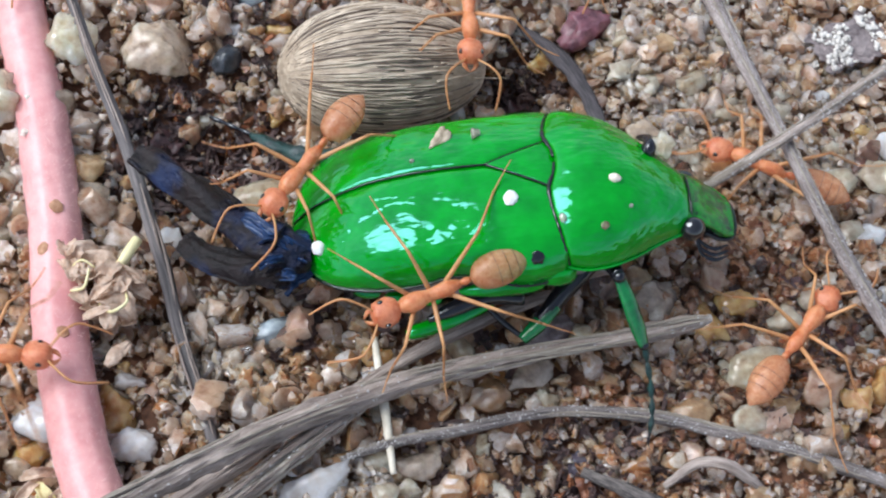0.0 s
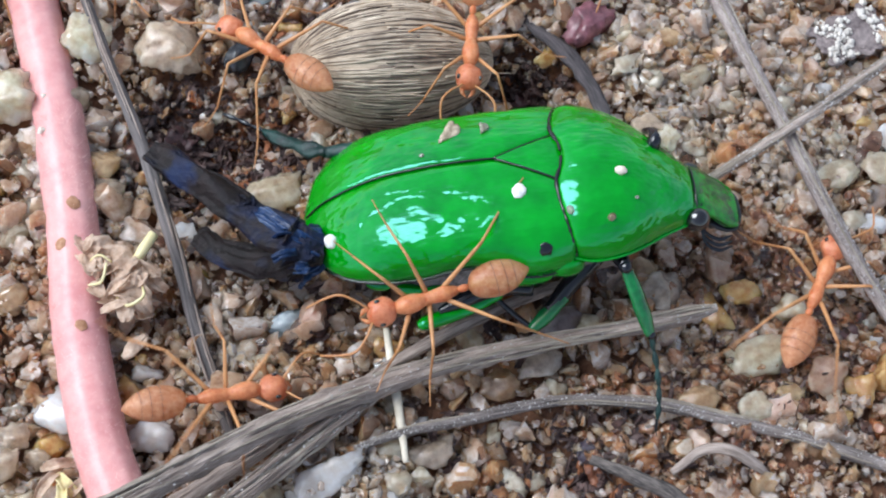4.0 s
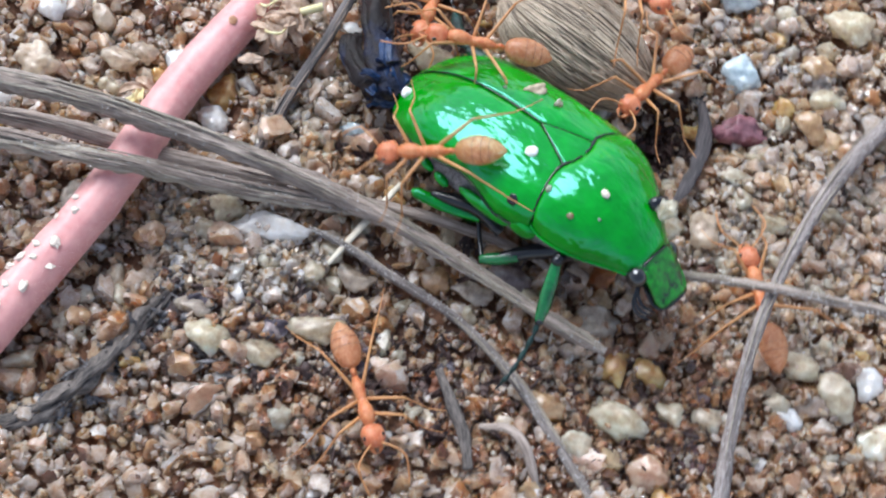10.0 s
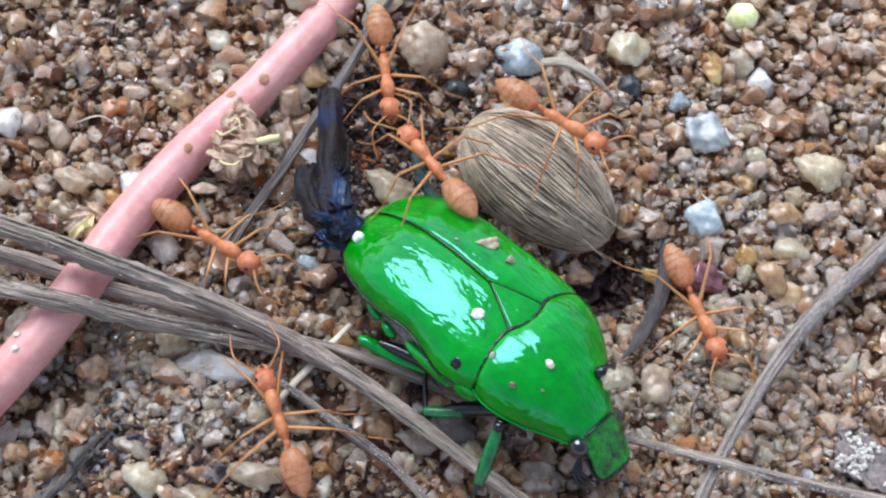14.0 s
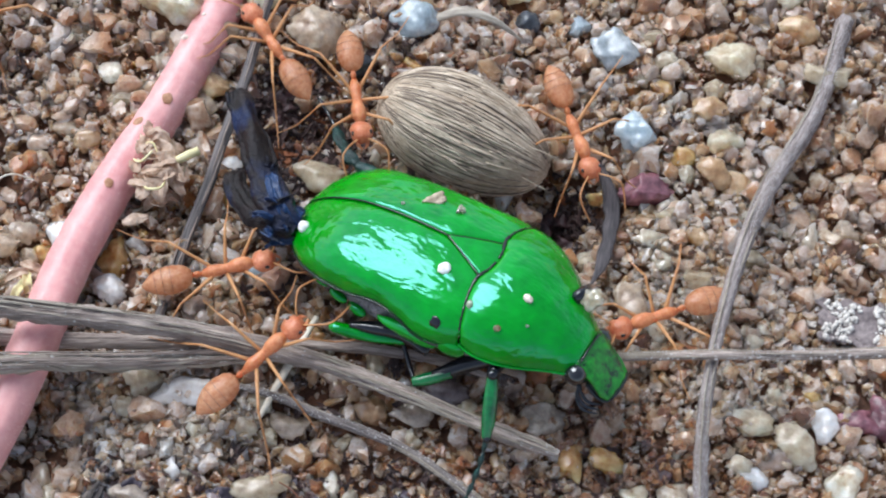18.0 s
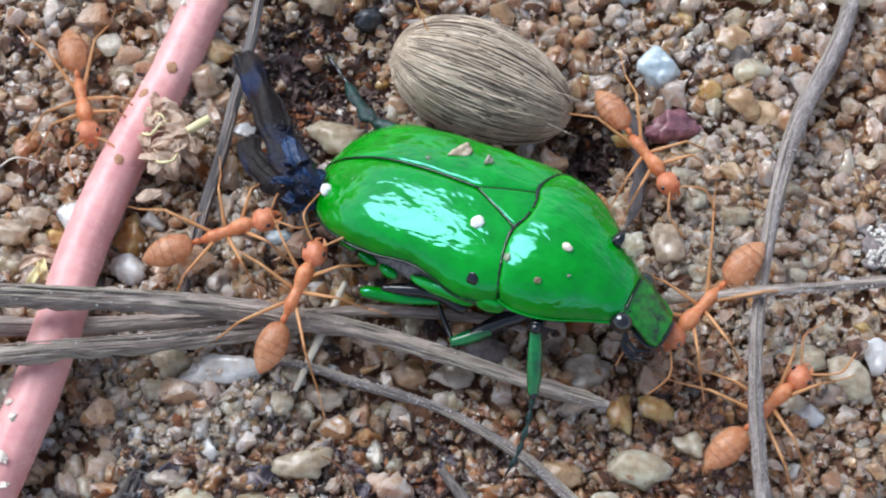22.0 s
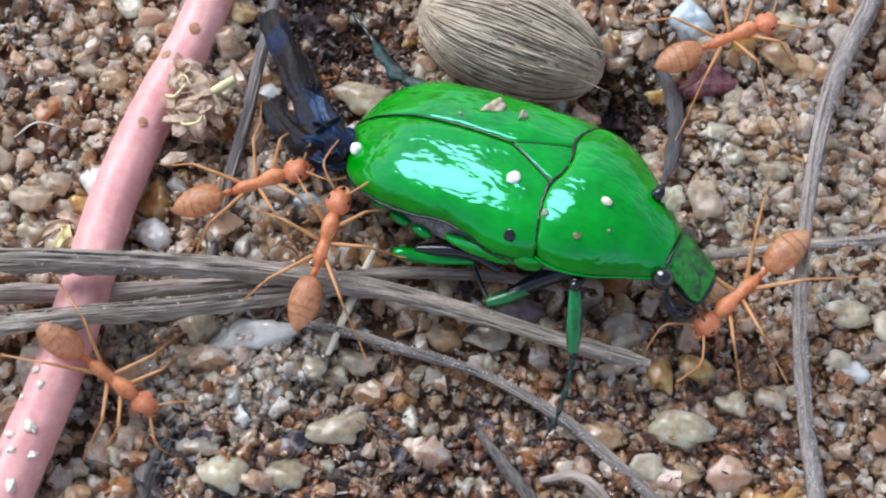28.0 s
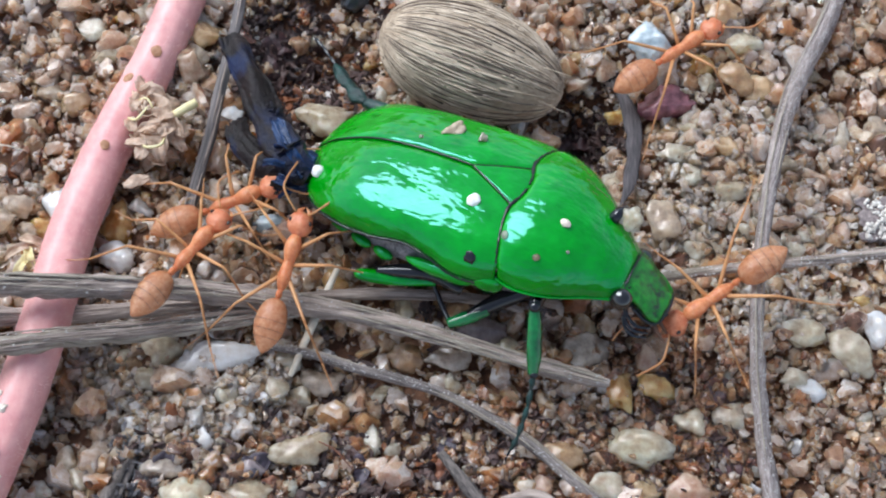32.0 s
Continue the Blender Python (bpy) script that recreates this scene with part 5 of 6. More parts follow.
def base_x(v):
    """The hind edge of the neck shield, v from 0 at the ridge to 1 at the side: two lobes beside the triangular plate."""
    v = abs(v)
    return 2.72 - 0.42 * math.exp(-((v - 0.24) / (0.12 if v < 0.24 else 0.34)) ** 2) + 0.45 * v ** 3


def pronotum():
    grid = []
    for i in range(40):
        row = []
        for k in range(61):
            v = -1 + 2 * k / 60
            x0 = base_x(v)
            x = x0 + (9.8 - x0) * i / 39
            y, z = shield(x, abs(v))
            rim = (0.1 if i == 0 else 0.03 if i == 1 else 0.06 if i == 39 else 0.0) - 0.05 * math.exp(-((abs(v) - 0.96) / 0.03) ** 2)
            row.append((x, bend(x) + math.copysign(y, v), z - rim))
        grid.append(row)
    return shell(grid, 0.16)


def make_head(parent):
    grid = []
    for i in range(22):
        t = i / 21
        x = 9.3 + 3.05 * t
        w = eased(t, (0, 0.25, 0.55, 0.85, 1.0), (1.72, 1.64, 1.52, 1.5, 1.32))
        top = eased(t, (0, 0.3, 0.6, 0.9, 1.0), (1.0, 0.7, 0.0, -0.75, -1.05))
        row = []
        for k in range(25):
            v = -1 + k / 12
            y, z = section(w, top, top - 0.9 + 0.45 * t, abs(v))
            rim = 0.16 * t * (abs(v) > 0.7) - 0.14 * math.exp(-(v / 0.35) ** 2) * math.sin(math.pi * t) + 0.1 * (i > 19)
            row.append((x - 0.3 * t * t * v * v, bend(x) + math.copysign(y, v), z + rim))
        grid.append(row)
    head = part("head", shell(grid, 0.5), GREEN_HEAD, parent, "dark green punctured head")
    rows = [(x, bend(x) + q, z, 0.13) for x, q, z in ((10.6, -1.5, -0.75), (11.4, -1.52, -1.2), (12.05, -1.3, -1.32), (12.34, -0.6, -1.12), (12.34, 0.6, -1.12), (12.05, 1.3, -1.32), (11.4, 1.52, -1.2), (10.6, 1.5, -0.75))]
    part("rim", tube(rows, 5, 8), BLACK, head, "black raised rim of the head")
    for s in (-1, 1):
        part("eye", ball(9.85, bend(9.8) + s * (1.8 if s < 0 else 1.55), -0.1 if s < 0 else -0.25, 0.7, 0.66, 0.7, None, 3), EYE, head, "glossy black eye")
    part("mouth", ball(11.2, bend(11.2) - 0.1, -1.5, 1.2, 1.0, 0.5, None, 3, lump=0.3), BLACK, head, "black mouthparts")
    for dy, dz in ((-1.5, 0.0), (-1.7, -0.25), (-1.85, -0.5)):
        y = bend(11) + dy
        part("antenna_plate", tube([(10.1, y + 0.4, -0.8, 0.06), (10.4, y - 0.2, -1.2 + dz, 0.09), (11.1, y - 0.5, dz - 1.5, 0.11), (11.9, y - 0.2, dz - 1.6, 0.04)], 6, 8, flat=0.5), BLACK, head, "black antenna plate")
    for y in (-0.9, -0.3):
        part("palp", tube([(11.6, bend(12) + y, -1.5, 0.1), (12.3, bend(12) + y - 0.4, -2.0, 0.12), (12.8, bend(12) + y - 0.5, -2.5, 0.06)], 5, 7), DARK_SCAR, head, "brown mouth palp")
    return head


def limb(points, material, name, parent, label="", sides=12, flat=1.0, wobble=0.1):
    return part(name, tube(points, 8, sides, 0.06, wobble, flat, seed=len(points)), material, parent, label, at=B_MM)


def make_beetle():
    b = thing("beetle", "dead glossy bright green flower beetle lying on the sand", "beetle", BEETLE)
    for s, n in ((1, "left_elytron"), (-1, "right_elytron")):
        part(n, elytron(s), GREEN, b, "glossy bright green wing case")
    part("pronotum", pronotum(), GREEN, b, "glossy green neck shield")
    # scutellum
    grid = []
    for i in range(14):
        x = -0.82 + 3.72 * i / 13
        half = 1.68 * max(0.0, x + 0.85) / 3.6 + 0.01
        row = []
        for k in range(13):
            y = half * (-1 + k / 6)
            w, top, edge = eased(x, EX, EW), eased(x, EX, ET), eased(x, EX, EE)
            a = math.asin(min(1, (abs(y) / w) ** (1 / 0.92))) * 2 / math.pi
            row.append((x, y, section(w, top, edge, a)[1] - 0.01))
        grid.append(row)
    part("scutellum", shell(grid, 0.12), GREEN, b, "green triangular plate")

    def top_at(x, y):
        w, top, edge = eased(x, EX, EW), eased(x, EX, ET), eased(x, EX, EE)
        a = math.asin(min(1, (abs(y) / w) ** (1 / 0.92))) * 2 / math.pi
        return section(w, top, edge, a)[1]

    # dark seams
    part("seam", tube([(x, 0, top_at(x, 0) - 0.03, 0.055) for x in np.linspace(-11.2, -0.85, 22)], 3, 8), BLACK, b, "black seam between the wing cases")
    for s in (-1, 1):
        rows = [(x, s * (1.7 * (x + 0.85) / 3.6 + 0.015), top_at(x, 1.7 * (x + 0.85) / 3.6) - 0.05, 0.06) for x in np.linspace(-0.85, 2.7, 10)]
        part("seam", tube(rows, 3, 8), BLACK, b, "black seam")
        rows = []
        for k, v in enumerate(np.linspace(0.02, 0.93, 24)):
            x = base_x(v) - 0.05
            y, z = shield(x, v)
            rows.append((x, bend(x) + s * y, z - 0.1, 0.075 + 0.05 * math.exp(-((v - 0.2) / 0.1) ** 2) + 0.02 * math.sin(k * 2.3)))
        part("seam", tube(rows, 3, 8), BLACK, b, "black seam behind the neck shield")
        rows = []
        for x in np.linspace(3.0, 9.4, 16):
            y, z = shield(x, 1.0)
            rows.append((x, bend(x) + s * (y + 0.02), z + 0.02, 0.085))
        part("margin", tube(rows, 3, 8), GREEN, b, "thin raised green margin of the neck shield")
        rows = []
        for x in np.linspace(-11.0, 2.2, 26):
            y, z = section(eased(x, EX, EW), eased(x, EX, ET), eased(x, EX, EE), 1.0)
            rows.append((x, s * (y + 0.01), z - 0.1, 0.09))
        part("rim", tube(rows, 3, 8), BLACK, b, "black rim of the wing case")
    rows = []
    for v in np.linspace(-0.95, 0.95, 21):
        y, z = section(1.75, 0.95, -0.4, abs(v))
        rows.append((9.82, bend(9.8) + math.copysign(y, v), z - 0.03, 0.05))
    part("seam", tube(rows, 3, 8), BLACK, b, "black seam before the head")
    part("dark_spot", ball(1.4, -5.02, top_at(1.4, 5.02) - 0.03, 0.42, 0.36, 0.12, pose(0, 0, 0, 55, 0, 0), 3, lump=0.25), BLACK, b, "sunken black spot")
    # underside
    rows = [(-10.4, 0, -0.9, 1.4), (-8.5, 0, -0.9, 3.4), (-5, 0, -0.8, 4.6), (-2, 0, -0.6, 4.8), (1, 0, -0.5, 4.7), (3.5, 0, -0.5, 4.2), (6, -0.2, -0.6, 3.3), (8.5, -0.4, -0.7, 1.9), (9.8, -0.5, -0.8, 1.0)]
    part("abdomen", tube(rows, 6, 32, 0, 0.02, 0.62), SILVER, b, "black belly with silvery hair")
    for k, (x, y, w) in enumerate(((-8.9, -3.4, 0.8), (-7.4, -4.15, 0.75), (-5.8, -4.6, 0.75), (-4.2, -4.85, 0.7))):
        part("belly_plate", ball(x, y, -1.35, w, 0.34, 0.4, pose(0, 0, 0, 20, 0, -10), 3), GREEN, b, "green belly plate")
    part("side_plate", ball(-0.3, -5.2, -0.3, 2.3, 0.4, 0.55, pose(0, 0, 0, 10, -8, -4), 3, lump=0.15), GREEN, b, "green side plate")
    part("side_plate", ball(2.6, -4.9, 0.0, 1.0, 0.45, 0.7, pose(0, 0, 0, 15, 0, 10), 3, lump=0.15), GREEN, b, "green shoulder plate")
    make_head(b)
    # legs, laid out in the place's own space
    leg = part("front_leg", tube([(4.2, -3.9, 5.0, 0.55), (3.6, -5.0, 6.2, 0.5), (3.17, -5.9, 6.9, 0.35)], 8, 12), BLACK, b, "dark front leg", at=B_MM)
    limb([(3.17, -5.9, 6.9, 0.3), (3.15, -6.8, 6.4, 0.42), (3.1, -8.2, 5.4, 0.46), (3.02, -9.3, 4.6, 0.3)], GREEN_LEG, "tibia", leg, "green toothed shin", flat=0.7)
    part("joint", ball(3.05, -9.3, 4.6, 0.27, 0.27, 0.27, None, 3), BLACK, leg, "black ankle joint", at=B_MM)
    part("joint", ball(3.17, -5.95, 6.9, 0.36, 0.36, 0.36, None, 3), BLACK, leg, "black knee joint", at=B_MM)
    pts = [(3.02, -9.3, 4.6), (2.9, -10.0, 4.0), (2.7, -10.8, 3.4), (2.4, -11.6, 2.8), (2.1, -12.3, 2.2), (1.7, -12.9, 1.6)]
    for p, q in zip(pts, pts[1:]):
        mid = tuple((a + c) / 2 for a, c in zip(p, q))
        limb([(*p, 0.08), (*mid, 0.19), (*q, 0.09)], TEAL, "tarsal_joint", leg, "dark teal foot joint", 8)
    limb([(1.7, -12.9, 1.6, 0.08), (1.4, -13.3, 1.2, 0.05), (1.4, -13.6, 0.8, 0.02)], BLACK, "claw", leg, "", 6)
    leg = limb([(4.0, -3.9, 4.4, 0.5), (1.8, -4.3, 3.5, 0.55), (-0.2, -4.9, 2.7, 0.42)], BLACK, "middle_leg", b, "dark middle leg")
    limb([(0.9, -4.75, 3.2, 0.38), (-0.4, -5.0, 2.6, 0.45), (-1.5, -5.2, 2.3, 0.3)], GREEN_LEG, "tibia", leg, "green shin")
    limb([(-1.4, -5.1, 2.3, 0.16), (-1.8, -3.9, 2.3, 0.18), (-2.2, -2.7, 2.6, 0.14)], BLACK, "tarsus", leg, "thin black foot", 8)
    leg = limb([(-0.6, -3.6, 3.6, 0.4), (-2.3, -2.6, 3.9, 0.5), (-4.2, -2.2, 3.7, 0.45), (-5.6, -2.0, 3.5, 0.2)], BLACK, "hind_leg", b, "folded dark hind leg")
    limb([(-2.1, -2.8, 3.3, 0.35), (-4.5, -2.5, 3.2, 0.45), (-6.4, -2.1, 3.1, 0.42), (-6.9, -1.95, 3.1, 0.2)], GREEN, "tibia", leg, "bright green shin")
    leg = limb([(-3.4, 7.4, 3.6, 0.5), (-4.4, 8.4, 3.6, 0.5), (-5.6, 9.2, 3.2, 0.35)], TEAL, "hind_leg", b, "dark teal far hind leg")
    limb([(-5.6, 9.2, 3.2, 0.36), (-6.2, 10.2, 2.6, 0.42), (-6.5, 10.9, 2.2, 0.36), (-7.0, 12.1, 1.6, 0.4), (-7.3, 13.0, 1.2, 0.24)], TEAL, "tibia", leg, "rough dark teal shin", 12, 0.8, 0.9)
    for p, q in (((-7.3, 13.0, 1.2), (-7.7, 13.8, 0.95)), ((-7.7, 13.8, 0.95), (-8.1, 14.6, 0.75)), ((-8.1, 14.6, 0.75), (-8.6, 15.5, 0.5))):
        mid = tuple((a + c) / 2 for a, c in zip(p, q))
        limb([(*p, 0.08), (*mid, 0.16), (*q, 0.08)], BLACK, "tarsal_joint", leg, "black foot joint", 8)
    limb([(7.3, -1.7, 6.6, 0.4), (8.0, -1.35, 8.0, 0.42), (8.3, -1.15, 8.45, 0.4), (8.8, -0.6, 7.9, 0.3), (9.1, 0.1, 6.6, 0.2)], BLACK, "front_leg", b, "glossy black knee of the far front leg")
    # crumpled hind wings sticking out at the tail
    def wing(name, points, width, material, label, seed, cup=0.5):
        line = smooth_line(points, 14)
        n = len(line)
        grid = []
        for i, p in enumerate(line):
            d = Vector(line[min(i + 1, n - 1)] - line[max(i - 1, 0)]).normalized()
            s = d.cross(Vector((0, 0, 1))).normalized()
            up = s.cross(d)
            w = width * (0.82 + 0.22 * math.sin(2.6 * i / n + seed)) * (1 - 0.2 * max(0, i / n - 0.85) / 0.15)
            row = []
            for u in np.linspace(-1, 1, 29):
                torn = 1 + 0.22 * noise.noise(Vector((i * 0.15, math.copysign(2, u), seed * 3.0))) * abs(u)
                fold = 0.6 * noise.noise(Vector((i * 0.035, u * 1.1, seed * 4.0))) + 0.4 * abs(noise.noise(Vector((i * 0.03, u * 1.7, seed * 9.0)))) - 0.07 * abs(noise.noise(Vector((i * 0.3, u * 3.0, seed * 5.0))))
                row.append(Vector(p) + s * (w * u * torn) + up * (fold + cup * w * (1 - u * u)) + s * (0.25 * w * noise.noise(Vector((i * 0.07, u, seed * 2.0)))))
            grid.append(row)
        return part(name, shell(grid, 0.08), material, b, label, at=B_MM)

    wing("hind_wing", [(-9.2, 4.2, 4.6), (-10.3, 4.8, 4.9), (-11.4, 7.0, 4.6), (-12.4, 10.0, 4.3), (-13.4, 12.6, 4.0), (-14.0, 13.9, 3.8)], 1.08, WING, "crumpled blue-black folded hind wing", 1)
    wing("hind_wing", [(-9.4, 4.4, 3.6), (-10.7, 4.8, 3.2), (-12.1, 5.7, 2.7), (-13.2, 7.0, 2.4), (-13.7, 8.3, 1.9), (-13.8, 9.1, 1.0)], 1.2, WING, "curled dark torn hind wing", 2)
    wing("hind_wing", [(-9.2, 4.4, 4.9), (-10.2, 5.1, 5.35), (-10.8, 6.2, 5.3), (-11.2, 7.2, 4.9)], 0.75, WING_BLUE, "shiny blue membrane of the hind wing", 3)
    for k, (line, w) in enumerate((([(-9.3, 4.0, 4.7), (-10.1, 4.9, 5.3), (-10.7, 6.2, 5.1)], 0.55), ([(-9.2, 4.6, 4.4), (-10.3, 4.3, 4.6), (-11.2, 4.6, 3.9)], 0.5), ([(-9.4, 3.6, 4.0), (-10.2, 3.5, 3.9), (-10.9, 3.9, 3.2)], 0.45))):
        wing("wing_fold", line, w, WING_BLUE, "crumpled blue fold", 11 + k, 0.3)
    rng = random.Random(31)
    for k in range(16):
        x, y, z = rng.uniform(-10.9, -9.3), rng.uniform(3.0, 6.0), rng.uniform(3.6, 5.6)
        a, l = rng.uniform(1.7, 3.6), rng.uniform(0.5, 1.3)
        c, d = math.cos(a) * l, math.sin(a) * l
        wing("wing_shred", [(x, y, z), (x + 0.5 * c, y + 0.5 * d, z + rng.uniform(-0.1, 0.5)), (x + c, y + d, z + rng.uniform(-0.5, 0.3))], rng.uniform(0.12, 0.3), WING_BLUE if k % 3 else WING, "torn shred of dark wing", 40 + k, 0.2)
    for k in range(12):
        t = rng.uniform(0.15, 0.95)
        x, y = -9.8 - 3.8 * t, 4.8 + 8.4 * t
        a, l = rng.uniform(0, 6.3), rng.uniform(0.3, 0.7)
        c, d = math.cos(a) * l, math.sin(a) * l
        wing("wing_shred", [(x, y, 4.9 - 0.8 * t), (x + 0.5 * c, y + 0.5 * d, 5.2 - 0.8 * t), (x + c, y + d, 4.6 - 0.8 * t)], rng.uniform(0.1, 0.24), WING, "torn shred of dark wing", 60 + k, 0.2)
    return b


beetle = make_beetle()


# ---- grains lying on the beetle: place, half sizes, turn ----
def on_beetle(x, y):
    """A place on the wing cases or neck shield, from the beetle's own x, y, in the world."""
    if x > 2.6:
        w, top, edge, yy = eased(x, PX, PW), eased(x, PX, PT), eased(x, PX, PE), y - bend(x)
    else:
        w, top, edge, yy = eased(x, EX, EW), eased(x, EX, ET), eased(x, EX, EE), y
    a = math.asin(min(1, (abs(yy) / w) ** (1 / 0.92))) * 2 / math.pi
    return B_MM @ Vector((x, y, (shield(x, a) if x > 2.6 else section(w, top, edge, a))[1]))


def under(wx, wy):
    """The beetle's own x, y of the spot of its back that lies at wx, wy."""
    p = Vector((0, 0))
    for _ in range(12):
        q = on_beetle(p.x, p.y)
        d = B_MM.to_3x3().inverted() @ Vector((wx - q.x, wy - q.y, 0))
        p = Vector((min(9.7, max(-10.7, p.x + d.x)), min(5, max(-5, p.y + d.y))))
    return p


for label, c, wx, wy, rx, ry, rz, turn in (
        ("small white sand grain on the wing case", "white", 0.0, 0.0, 0.42, 0.36, 0.22, 20), ("white sand grain on the tip of the wing case", "white", -8.8, 3.9, 0.4, 0.35, 0.3, 60), ("flat brown flake on the wing case", "tan", -0.6, 5.2, 0.85, 0.5, 0.15, 15),
        ("small grey-brown grain on the wing case", "slate", 1.0, 4.4, 0.36, 0.32, 0.22, 40), ("tiny yellow crumb on the neck shield", "cream", 5.0, -2.0, 0.32, 0.24, 0.2, -40), ("pale crumb beside the tail", "pale", -9.6, 4.7, 0.3, 0.28, 0.25, 10),
        ("pale crumb beside the tail", "grey", -9.8, 5.5, 0.33, 0.28, 0.25, 10), ("tiny grey crumb on the edge of the neck shield", "pale", 1.55, -2.35, 0.27, 0.2, 0.16, 70), ("tiny pale speck on the wing case", "pale", -2.6, 4.9, 0.14, 0.12, 0.1, 0), ("tiny pale speck on the neck shield", "pale", 5.0, -3.6, 0.12, 0.1, 0.1, 0), ("tiny dark grain on the neck shield", "brown", 3.2, -3.8, 0.24, 0.2, 0.12, 0)):
    u = under(wx, wy)
    p = on_beetle(u.x, u.y)
    if c in ("tan", "slate"):
        v = LOOSE_SHAPES[2] / np.abs(LOOSE_SHAPES[2]).max(0)
        bm = bmesh.new()
        vs = [bm.verts.new((q[0] * rx, q[1] * ry, q[2] * rz)) for q in v]
        for f in LOOSE_FACES:
            bm.faces.new([vs[i] for i in f])
    else:
        bm = ball(0, 0, 0, rx, ry, rz, None, 4, lump=0.14, seed=int(rx * 100))
    g = part("sand_grain", bm, {"white": CHALK, "cream": STUCK, "tan": FLAKE}.get(c) or STONE_MATS[c])
    g.matrix_basis = Matrix.Translation((p + Vector((0, 0, rz * 0.4))) * MM) @ pose(0, 0, 0, 10, -3, turn)
    tagged(g, label=label, category="sand grain", group="grains on the beetle")

g = part("sand_grain", ball(0, 0, 0, 0.7, 0.6, 0.58, None, 4, lump=0.5, seed=9), STONE_MATS["straw"])
g.matrix_basis = pose(9.05 * MM, -1.35 * MM, 8.3 * MM, 20, 0, 30)
tagged(g, label="pale translucent sand grain stuck on the beetle's knee", category="sand grain", group="grains on the beetle")


# ---- ants: long orange weaver ants, facing +x, 9 mm long ----
def make_ant():
    a = thing("ant", "orange-red long-legged weaver ant on the sand", "ant")
    head = part("head", ball(3.35, 0, 0.15, 0.74, 0.68, 0.55, None, 3, lump=0.15), ANT_HEAD, a, "round orange head")
    for s in (-1, 1):
        part("eye", ball(3.45, s * 0.55, 0.42, 0.15, 0.1, 0.15, None, 2), EYE, head, "small black eye")
        part("mandible", tube([(3.8, s * 0.28, 0.0, 0.15), (4.1, s * 0.26, -0.08, 0.12), (4.35, s * 0.03, -0.12, 0.03)], 4, 7), ANT, head, "curved jaw")
        part("antenna", tube([(3.85, s * 0.3, 0.35, 0.055), (4.4, s * 0.9, 0.7, 0.06), (5.0, s * 1.35, 0.75, 0.065), (5.7, s * 1.35, 0.45, 0.06), (6.6, s * 1.15, 0.05, 0.05)], 4, 6), ANT_LEG, a, "thin elbowed feeler")
    part("thorax", tube([(2.75, 0, 0.1, 0.22), (2.3, 0, 0.25, 0.42), (1.8, 0, 0.25, 0.44), (1.25, 0, 0.12, 0.3), (0.8, 0, 0.12, 0.33), (0.3, 0, 0.1, 0.37), (-0.15, 0, 0.0, 0.25), (-0.4, 0, -0.05, 0.14)], 6, 12), ANT, a, "slender orange thorax")
    part("petiole", ball(-0.6, 0, 0.08, 0.3, 0.19, 0.27, None, 2), ANT, a, "narrow waist node")
    gaster = part("gaster", tube([(-0.85, 0, 0.05, 0.14), (-1.1, 0, 0.1, 0.55), (-1.6, 0, 0.1, 0.78), (-2.3, 0, 0.05, 0.86), (-3.0, 0, -0.02, 0.7), (-3.5, 0, -0.1, 0.4), (-3.85, 0, -0.15, 0.08)], 6, 18, flat=0.88), GASTER, a, "oval amber abdomen")
    for x, r in ((-1.55, 0.765), (-2.1, 0.86), (-2.6, 0.83), (-3.05, 0.69)):
        ring = [(x, r * math.cos(t), 0.05 + 0.9 * r * math.sin(t), 0.015) for t in np.linspace(0.0, math.pi, 14)]
        part("segment_line", tube(ring, 2, 5), DARK_SCAR, gaster, "thin brown segment line")
    # legs: root, then the line of the leg in its own space
    for n, (x, reach) in enumerate(((2.0, 0.95), (1.1, 1.1), (0.35, 1.45))):
        for s in (-1, 1):
            femur = tube([(0, 0, 0, 0.12), (0, s * 0.5 * reach, 0.3, 0.115), (0, s * 1.9 * reach, 1.0, 0.075)], 4, 7)
            leg = part("leg", femur, ANT_LEG, a, "long thin amber leg")
            part("tibia", tube([(0, s * 1.9 * reach, 1.0, 0.07), (0, s * 2.7 * reach, 0.0, 0.06), (0, s * 3.3 * reach, -0.75, 0.055)], 4, 6), ANT_LEG, leg)
            part("tarsus", tube([(0, s * 3.3 * reach, -0.75, 0.05), (0, s * 3.9 * reach, -0.95, 0.035), (0, s * 4.5 * reach, -1.0, 0.03)], 3, 5), ANT_LEG, leg)
            leg.matrix_basis = pose(x * MM, s * 0.25 * MM, 0, 0, 0, s * (-46, -4, 44)[n])
    a.scale = (1.1, 1.1, 1.1)
    return a


MOVES = []


def ant_rows(ant, rows):
    """Keep the ant's way: seconds, place of its waist in millimetres, heading, pitch and roll in degrees."""
    MOVES.append((ant, rows))


